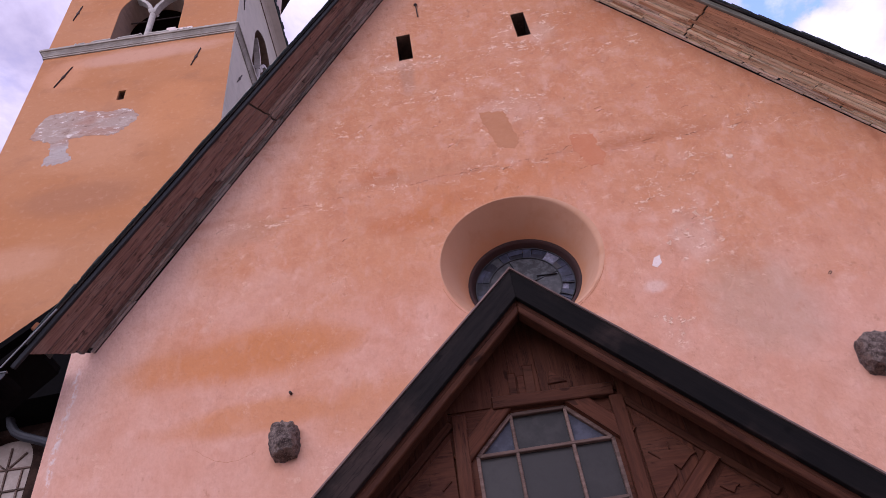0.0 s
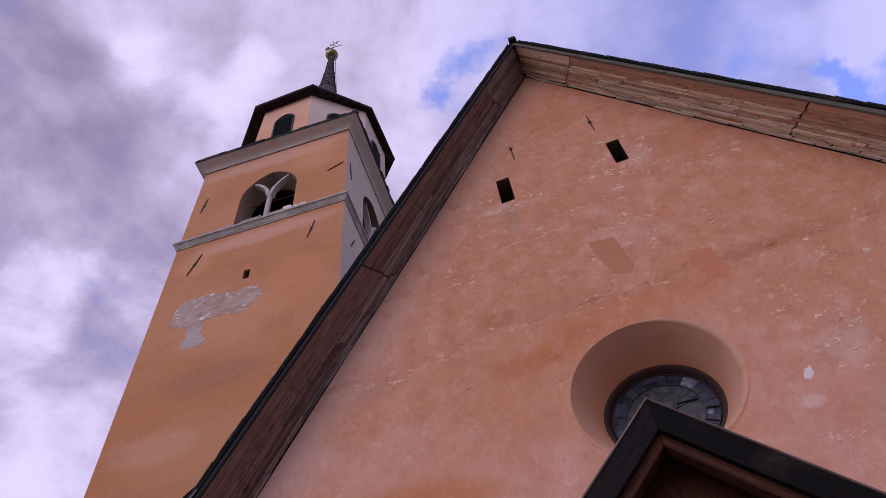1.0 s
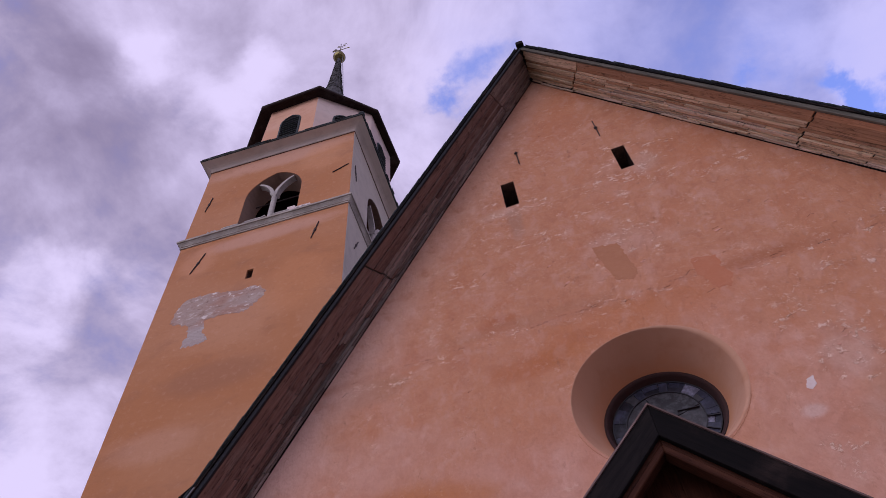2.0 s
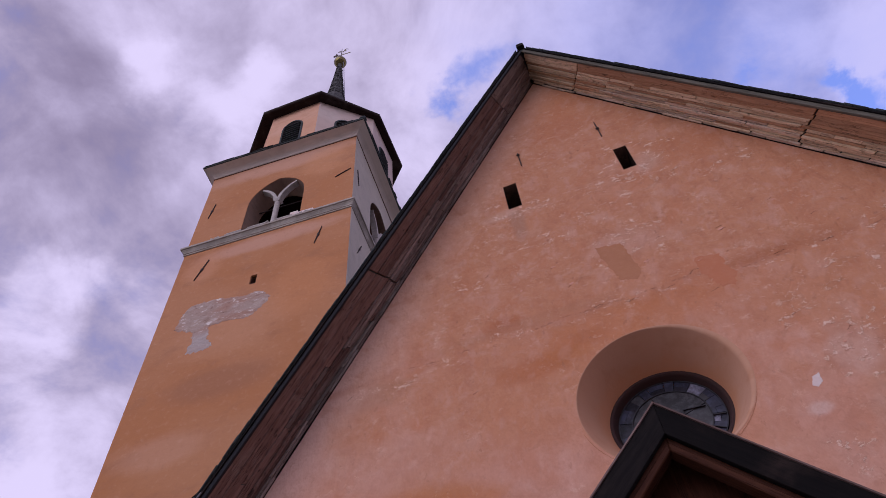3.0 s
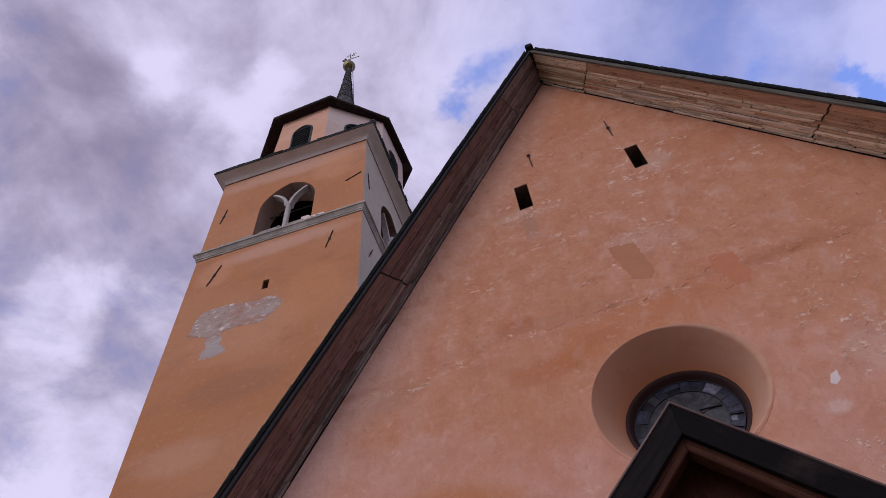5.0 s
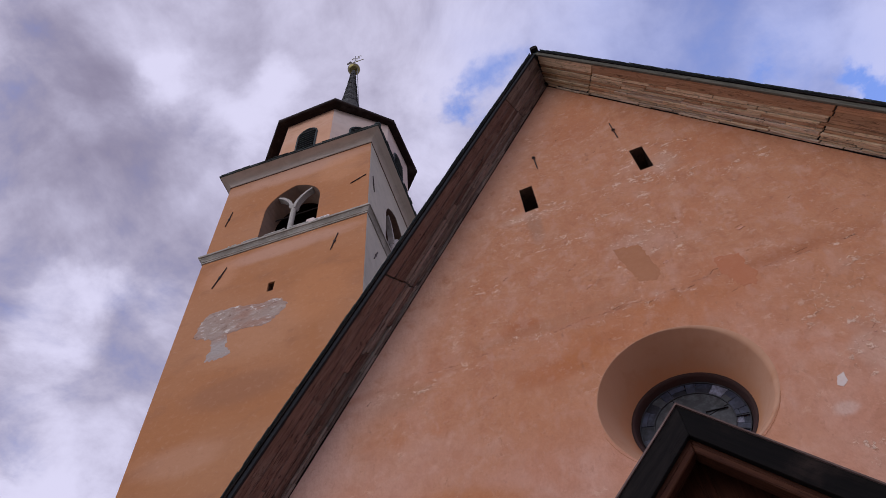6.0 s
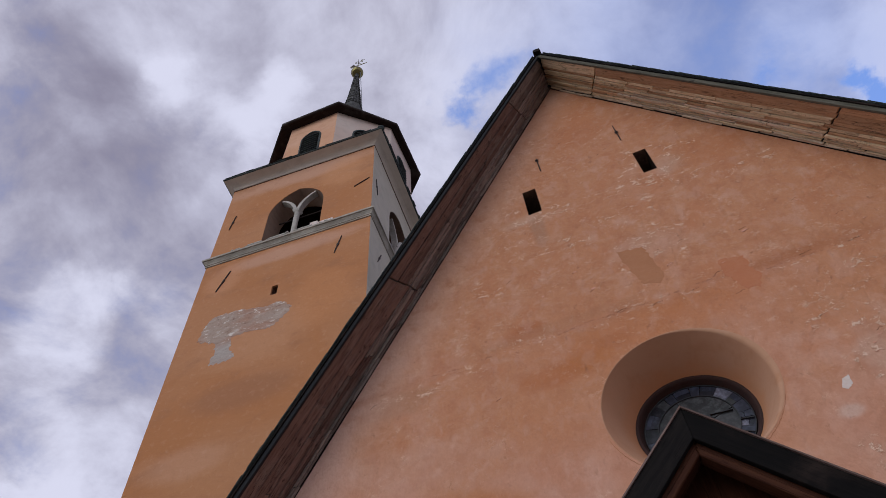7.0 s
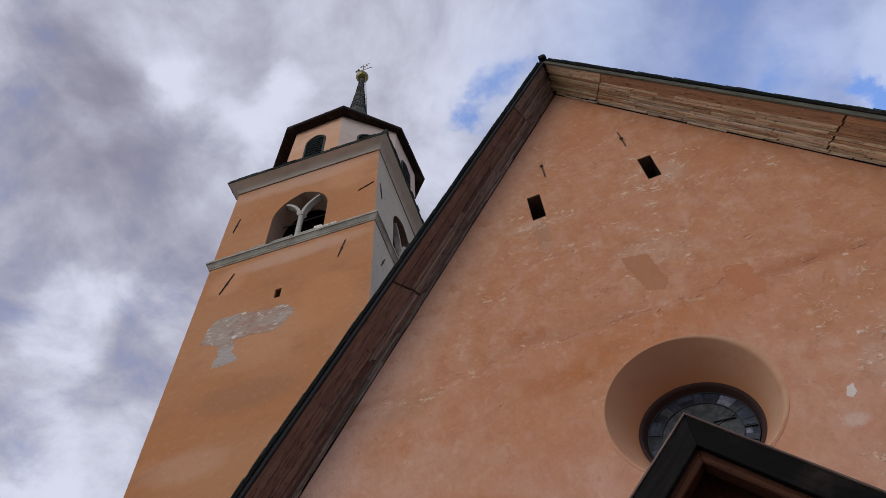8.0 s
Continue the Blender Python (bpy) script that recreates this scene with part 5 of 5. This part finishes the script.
    prof = [(-0.05, 26.575), (0.03, 26.575), (0.035, 26.60), (0.008, 26.61), (0.018, 26.65), (0.045, 26.69), (0.09, 26.73), (0.15, 26.76), (0.26, 26.787), (0.41, 26.81), (0.41, 26.86), (-0.05, 26.87)]
    part("cove", loft([square(o, z, less=o * 0.35) for o, z in prof], caps=False), "cove", tower, "pale limewashed cove under the eave")
    # dark strip put in as the shadow line below the cove
    part("fillet", loft([square(o, z) for o, z in ((-0.05, 26.525), (0.018, 26.525), (0.022, 26.55), (0.010, 26.572), (-0.05, 26.572))], caps=False), "reveal", tower, "thin dark fillet drawing the shadow line under the cove")
    part("skirt_roof", loft([square(0.36, 26.83, less=0.12), square(0.45, 26.80, less=0.17), square(0.46, 26.86, less=0.17), square(0.2, 27.1), square(-0.5, 27.9), square(-1.2, 28.1)]), "slate", tower, "dark slate skirt roof")
    for u, v in ((0.44, -0.44), (0.44, W + 0.42)):
        part("hip_end", box((u - 0.16, v - 0.05, 26.84), (u + 0.05, v + 0.16, 26.99), bevel=0.04), "slate", tower, "rounded slate hip end")
    # slates along the edge of the skirt roof
    for face in range(2):
        s = -5.60 if face == 0 else -0.4
        end = 0.40 if face == 0 else 5.8
        while s < end - 0.1:
            w = r.uniform(0.26, 0.36)
            y0 = -0.475 + r.uniform(-0.03, 0.012)
            z0 = 26.85 + r.uniform(-0.012, 0.02)
            if face == 0:
                bm = box((s, y0, z0), (s + w - 0.01, y0 + 0.35, z0 + 0.012))
            else:
                bm = box((-y0 - 0.35, s, z0), (-y0, s + w - 0.01, z0 + 0.012))
            part("slate", bm, "slate", tower)
            s += w
    for u, v, m in ((-2.68, 0.14, pose(-2.68, 0.16, 22.03)), (0, 0, pose(-0.16, 2.55, 22.03, 0, 0, 90))):
        make_tracery(tower, m)
    # iron anchors of the tie rods
    for p, q in (((-4.93, -0.02, 24.52), (-5.04, -0.02, 23.66)), ((-0.11, -0.02, 24.16), (-0.64, -0.02, 23.86)), ((-0.88, -0.02, 20.95), (-1.06, -0.02, 20.13)),
                 ((-4.44, -0.02, 20.95), (-4.73, -0.02, 20.02)), ((0.02, 0.26, 24.44), (0.02, 0.43, 23.64)), ((0.02, 0.89, 20.73), (0.02, 0.62, 19.99))):
        p, q = Vector(p), Vector(q)
        mid, d = (p + q) / 2, (q - p).normalized()
        out = Vector((0, -1, 0)) if p.y < 0 else Vector((1, 0, 0))
        side = d.cross(out)
        bm = bmesh.new()
        thin = 0.35 if abs(d.x) > 0.7 else 1.0
        spots = ((p, 0.009), (p.lerp(q, 0.40), 0.014), (p.lerp(q, 0.46), 0.040), (p.lerp(q, 0.54), 0.040), (p.lerp(q, 0.60), 0.014), (q, 0.007))
        bm = loft([[c - side * w - out * 0.026, c + side * w - out * 0.026, c + side * w * 0.7 + out * 0.014, c - side * w * 0.7 + out * 0.014] for c, w in ((c, 0.009 + (w - 0.009) * thin) for c, w in spots)])
        part("wall_anchor", bm, "iron", tower, "dark iron wall anchor")
    # where the orange coat has fallen away
    pts = [(-2.09, 18.13), (-2.30, 18.42), (-2.50, 18.54), (-3.11, 18.54), (-3.87, 18.77), (-4.54, 18.73), (-4.76, 18.33), (-4.83, 17.80), (-4.52, 17.63), (-4.21, 17.47), (-4.14, 17.06), (-4.23, 16.62), (-3.86, 16.55), (-3.52, 16.68), (-3.67, 16.93), (-3.77, 17.53), (-3.32, 17.57), (-2.77, 17.44), (-2.42, 17.61)]
    part("bare_patch", blade(ragged(pts, 0.045, 21, 7), -0.006, 0.003), "patch", front, "bare grey under-coat where the orange coat fell")
    # the octagon
    def wider(ring):
        """The octagon is a little longer on the side towards the nave."""
        return [(x + 0.26 if x > -1.3 else x, y, z) for x, y, z in ring]

    octo = part("octagon", loft([wider(eight(2.3, 26.95)), wider(eight(2.3, 31.45))]), "octagon", tower, "octagonal belfry of the tower")
    ring = wider(eight(2.5, 0.0))
    inside = wider(eight(2.29, 0.0))
    for k in range(8):
        j = (k + 1) % 8
        foot_print = [ring[k], ring[j], inside[j], inside[k]]
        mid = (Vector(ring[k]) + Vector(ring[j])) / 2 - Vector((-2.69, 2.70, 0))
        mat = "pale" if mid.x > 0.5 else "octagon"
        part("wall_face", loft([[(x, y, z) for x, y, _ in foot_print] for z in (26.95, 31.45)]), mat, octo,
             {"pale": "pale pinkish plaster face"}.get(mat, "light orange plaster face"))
    for k in range(8):
        p, q = Vector(ring[k]), Vector(ring[(k + 1) % 8])
        out = Vector((q.y - p.y, p.x - q.x, 0)).normalized()
        if out.x < -0.2 or out.y > 0.2:
            continue
        mid = (p + q) / 2
        m = pose(mid.x, mid.y, 0, 0, 0, math.degrees(math.atan2(out.x, -out.y))) @ pose(0, 2.5, 0)
        arch_line = lancet(0, 28.2, 29.72, 0.37, 0.50)
        outer = lancet(0, 28.15, 29.72, 0.44, 0.58)
        rim = bmesh.new()
        a = [rim.verts.new((x, -2.53, z)) for x, z in outer]
        b = [rim.verts.new((x, -2.545, z)) for x, z in arch_line]
        for i in range(len(a)):
            j = (i + 1) % len(a)
            rim.faces.new((a[i], a[j], b[j], b[i]))
        c = [rim.verts.new((x, -2.50, z)) for x, z in outer]
        d = [rim.verts.new((x, -2.50, z)) for x, z in arch_line]
        for i in range(len(a)):
            j = (i + 1) % len(a)
            rim.faces.new((c[i], c[j], a[j], a[i]))
            rim.faces.new((b[i], b[j], d[j], d[i]))
        win = part("louvre_window", rim, "slate", octo, "arched louvred opening with a dark surround", at=m)
        # black sheet stands for the unlit inside of the opening
        part("backing", prism(arch_line, -2.512, -2.509), "black_wood", win, at=pose(0, 0, 0))
        for i in range(9):
            z = 28.25 + i * 0.2
            half = 0.35 if z < 29.7 else 0.35 * math.sqrt(max(0.05, 1 - ((z - 29.7) / 0.5) ** 2))
            part("slat", bar((-half, -2.535, z), (half, -2.535, z), 0.018, 0.12, (0, 0.8, 0.6)), "louvre", win, at=pose(0, 0, 0))
    part("eave", loft([eight(2.49, 31.36), eight(3.03, 31.27, -2.69, 2.88), eight(3.065, 31.30, -2.69, 2.88), eight(3.075, 31.38, -2.69, 2.88), eight(3.03, 31.42, -2.69, 2.88), eight(2.49, 31.60)], caps=False), "dark_wood", tower, "dark brown boarded eave")
    prof = [(3.07, 31.385), (3.08, 31.42), (2.2, 32.25), (1.5, 33.6), (0.9, 35.2), (0.55, 37.0), (0.35, 39.0), (0.22, 41.0), (0.10, 43.0), (0.085, 43.3)]
    spire = part("spire", loft([eight(a, z, -2.69 + 0.17 * min(1, max(0, z - 31.6) / 6), 2.88 - 0.18 * min(1, max(0, z - 31.6) / 3)) for a, z in prof]), "shingle", tower, "slender shingled spire")
    # courses of shingles on the slender part
    for i in range(28):
        z = 38.2 + i * 0.17
        a = np.interp(z, [37.0, 39.0, 41.0, 43.3], [0.55, 0.35, 0.22, 0.085])
        part("shingle_course", loft([eight(a + 0.002, z, -2.52), eight(a + 0.024, z + 0.004, -2.52, uneven=0.022, seed=i), eight(a - 0.004, z + 0.165, -2.52)], caps=False), "shingle", spire)
    bm = bmesh.new()
    bmesh.ops.create_uvsphere(bm, u_segments=32, v_segments=20, radius=0.35)
    for v in bm.verts:
        v.co += Vector((-2.52, 2.7, 43.50))
    part("ball", bm, "gold", tower, "gilded ball", smooth=True)
    c = Vector((-2.52, 2.7, -0.45))
    vane = part("weather_vane", tube([c + Vector((0, 0, 44.2)), c + Vector((0, 0, 46.2))], 0.028, taper=0.5), "iron", tower, "wrought-iron weather vane")
    part("arrow", tube([c + Vector((-0.40, 0, 45.15)), c + Vector((0.55, 0, 45.15))], 0.022), "gold", vane)
    part("flag", prism([(-2.98, 44.64), (-2.78, 44.67), (-2.70, 44.84), (-2.82, 45.12), (-2.90, 44.92), (-3.0, 44.90)], 2.69, 2.71), "iron", vane)
    for cx, cz, rad in ((0.12, 45.55, 0.14), (0.26, 45.85, 0.11), (-0.10, 45.75, 0.10)):
        pts = [c + Vector((cx + rad * math.cos(a), 0, cz + rad * math.sin(a))) for a in (k * 0.55 for k in range(10))]
        part("scroll", tube(pts, 0.016, sides=6), "gold", vane)
    rod = [c + Vector((0.22, -0.05, 43.8)), c + Vector((0.36, -0.15, 42.0)), c + Vector((0.50, -0.2, 39.8)), c + Vector((0.66, -0.3, 37.6))]
    part("conductor", tube(rod, 0.018, sides=6), "zinc", tower, "thin lightning conductor")


make_tower()


# ---------------------------------------------------------------- timber porch
PEAK, FALL = 5.42, 1.09


def make_porch():
    porch = empty("porch", pose(-0.245, -2.2, 0, 0, 0, TURN), "dark brown timber porch with a black gabled roof edge", "porch")
    ang = math.atan(FALL)
    half = 2.35
    up = 1 / math.cos(ang)   # vertical measure of one metre across the slope

    def slope_of(k):
        return (0, 0, PEAK), (half if k == 0 else -half, 0, PEAK - FALL * half)

    def band(t0, t1, y0, y1, end=half, bevel=0.0):
        """A chevron that follows the slope: t0 and t1 are depths under the top line, across the slope."""
        a, b = PEAK - t0 * up, PEAK - t1 * up
        return (prism([(0, a), (end, a - FALL * end), (end, b - FALL * end), (0, b)], y0, y1, bevel=bevel),
                prism([(0, a), (-end, a - FALL * end), (-end, b - FALL * end), (0, b)], y0, y1, bevel=bevel))

    roof_parts = band(0.0, 0.05, 0.05, 2.19)
    roof = part("roof_slope", roof_parts[0], "slate", porch, "dark slate slope")
    part("roof_slope", roof_parts[1], "slate", porch, "dark slate slope")
    for k, bm in enumerate(band(-0.012, 0.0, -0.012, 0.35)):
        m = lengthwise(bm, *slope_of(k))
        part("edge_strip", bm, "edge_wood", porch, "thin weathered edge strip", at=m)
    for k, bm in enumerate(band(0.0, 0.185, 0.0, 0.045, bevel=0.004)):
        m = lengthwise(bm, *slope_of(k))
        part("bargeboard", bm, "black_wood", porch, "black tarred bargeboard", at=m)
    for k, bm in enumerate(band(0.165, 0.255, 0.05, 0.16, bevel=0.008)):
        m = lengthwise(bm, *slope_of(k))
        part("rafter", bm, "porch_trim", porch, "red-brown moulded rafter", at=m)
    for k, bm in enumerate(band(0.185, 0.215, 0.047, 0.09, bevel=0.006)):
        m = lengthwise(bm, *slope_of(k))
        part("moulding", bm, "porch_trim", porch, at=m)
    for bm in band(0.05, 0.10, 0.045, 0.50):
        part("soffit", bm, "dark_wood", porch, "dark boarded soffit")
    V = 0.35                  # the front wall stands behind the verge
    lo = 2.1
    win = [(-0.465, lo + 0.7), (0.475, lo + 0.7), (0.475, 4.115), (0.20, 4.405), (-0.19, 4.405), (-0.465, 4.115)]
    top = PEAK - 0.10 * up
    wall = pierced([(-1.9, -0.2), (1.9, -0.2), (1.9, top - FALL * 1.9), (0, top), (-1.9, top - FALL * 1.9)], [(win, win)], V, V + 0.08)
    front = part("front_wall", wall, "porch_wood", porch, "dark brown boarded gable front")
    for s in (-1, 1):
        part("side_wall", box((min(s * 1.9, s * 1.82), V + 0.08, -0.2), (max(s * 1.9, s * 1.82), 2.1, top - FALL * 1.9)), "porch_wood", porch)
    # wide boards of the gable front
    r = random.Random(17)
    for x0, x1 in ((-1.86, -1.42), (-1.42, -0.98), (-0.98, -0.62), (-0.62, -0.14), (-0.14, 0.06), (0.06, 0.58), (0.58, 0.95), (0.95, 1.40), (1.40, 1.86)):
        z0 = 4.46 if -0.7 < x0 < 0.5 else 0.0
        line = [(x, top - FALL * abs(x) - 0.03) for x in ((x0 + 0.001, 0.0, x1 - 0.001) if x0 < 0 < x1 else (x0 + 0.001, x1 - 0.001))]
        bm = prism([(x1 - 0.001, z0), (x0 + 0.001, z0)] + line, V - 0.010 - r.uniform(0, 0.003), V, bevel=0.002)
        m = lengthwise(bm, ((x0 + x1) / 2, V, z0), ((x0 + x1) / 2, V, z0 + 1))
        part("board", bm, "porch_wood", front, at=m)
    # framing timbers round the window
    for p, q, w, d in (((-0.30, 4.470), (0.55, 4.450), 0.095, 0.055), ((-0.575, 3.0), (-0.545, 4.42), 0.10, 0.045), ((0.535, 3.0), (0.555, 4.40), 0.095, 0.045),
                       ((-0.575, 4.075), (-0.205, 4.475), 0.12, 0.036), ((0.575, 4.085), (0.225, 4.475), 0.12, 0.036)):
        p, q = Vector((p[0], V - 0.03 + (0.055 - d) / 2, p[1])), Vector((q[0], V - 0.03 + (0.055 - d) / 2, q[1]))
        bm = bar(p, q, w, d, bevel=0.006)
        part("frame_timber", bm, "porch_wood", front, at=lengthwise(bm, p, q))
    # two short cover boards and a carved wedge over the top rail
    for p, q, w in (((-0.125, 4.71), (-0.135, 4.52), 0.055), ((-0.065, 4.68), (-0.07, 4.52), 0.05), ((0.0, 4.76), (-0.01, 4.52), 0.07)):
        part("cover_board", bar((p[0], V - 0.016, p[1]), (q[0], V - 0.016, q[1]), w, 0.016, bevel=0.003), "porch_wood", front)
    part("carved_wedge", prism([(0.12, 4.575), (0.26, 4.58), (0.20, 4.635), (0.15, 4.69)], V - 0.026, V - 0.008, bevel=0.005), "porch_wood", front)
    for s in (1, -1):
        # rails under the slope, slanted struts and the carved boards between them
        for name, p, q, w, d, mat in (("rail", (s * 0.60, V - 0.018, 4.37), (s * 1.36, V - 0.018, 3.55), 0.055, 0.030, "porch_trim"),
                                      ("strut", (s * 1.04, V - 0.03, 3.85), (s * 0.72, V - 0.03, 3.53), 0.095, 0.045, "porch_wood")):
            bm = bar(p, q, w, d, bevel=0.006)
            part(name, bm, mat, front, at=lengthwise(bm, p, q))
        plate = ((0.615, 4.26), (0.955, 3.89), (0.905, 3.875), (0.82, 3.79), (0.78, 3.85), (0.79, 3.76), (0.66, 3.63), (0.61, 3.58))
        part("carved_board", prism([(s * x, z) for x, z in plate], V - 0.030, V - 0.006, bevel=0.004), "porch_wood", front, "thin board cut with a notched edge")
        for (x0, z0), (x1, z1) in (((0.65, 3.94), (0.71, 3.885)), ((0.79, 3.99), (0.79, 3.935))):
            part("carved_lip", bar((s * x0, V - 0.034, z0), (s * x1, V - 0.034, z1), 0.010, 0.012, bevel=0.002), "porch_trim", front)
        low = ((1.095, 3.77), (1.30, 3.535), (1.26, 3.40), (0.80, 3.40), (0.91, 3.58))
        part("carved_board", prism([(s * x, z) for x, z in low], V - 0.026, V - 0.006, bevel=0.004), "porch_wood", front, "thin board below a slanted strut")
        cross = ((1.01, 3.64), (1.045, 3.655), (1.07, 3.69), (1.095, 3.655), (1.14, 3.63), (1.10, 3.615), (1.085, 3.58), (1.05, 3.605))
        part("carved_star", prism([(s * x, z) for x, z in cross], V - 0.042, V - 0.024, bevel=0.004), "porch_wood", front, "small carved four-pointed block")
    # the window
    w = part("window", box((-0.475, V + 0.03, lo + 0.68), (0.485, V + 0.07, lo + 0.72)), "porch_trim", porch, "timber window with a canted head")
    outline = [(-0.455, 2.81), (-0.455, 4.11), (-0.185, 4.395), (0.195, 4.395), (0.465, 4.11), (0.465, 2.81)]
    for p, q in zip(outline, outline[1:]):
        part("frame", bar((p[0], V + 0.03, p[1]), (q[0], V + 0.03, q[1]), 0.030, 0.05, bevel=0.004), "bar_wood", w)
    for p, q in (((-0.185, 2.8), (-0.185, 4.395)), ((0.195, 2.8), (0.195, 4.395))):
        part("glazing_bar", bar((p[0], V + 0.025, p[1]), (q[0], V + 0.025, q[1]), 0.024, 0.035, bevel=0.004), "bar_wood", w)
    for z in (4.11, 3.685, 3.26):
        part("glazing_bar", bar((-0.455, V + 0.02, z), (0.465, V + 0.02, z), 0.024, 0.035, bevel=0.004), "bar_wood", w)
    xs = (-0.455, -0.185, 0.195, 0.465)
    for x0, x1 in zip(xs, xs[1:]):
        for z0, z1 in ((2.81, 3.26), (3.26, 3.685), (3.685, 4.11)):
            part("pane", prism(rect(x0, x1, z0, z1), V + 0.036, V + 0.041), "porch_glass", w)
    for pts in ([(-0.455, 4.11), (-0.185, 4.11), (-0.185, 4.395)], [(-0.185, 4.11), (0.195, 4.11), (0.195, 4.395), (-0.185, 4.395)], [(0.195, 4.11), (0.465, 4.11), (0.195, 4.395)]):
        part("pane", prism(pts, V + 0.036, V + 0.041), "frosted" if len(pts) == 3 else "porch_glass", w)


make_porch()
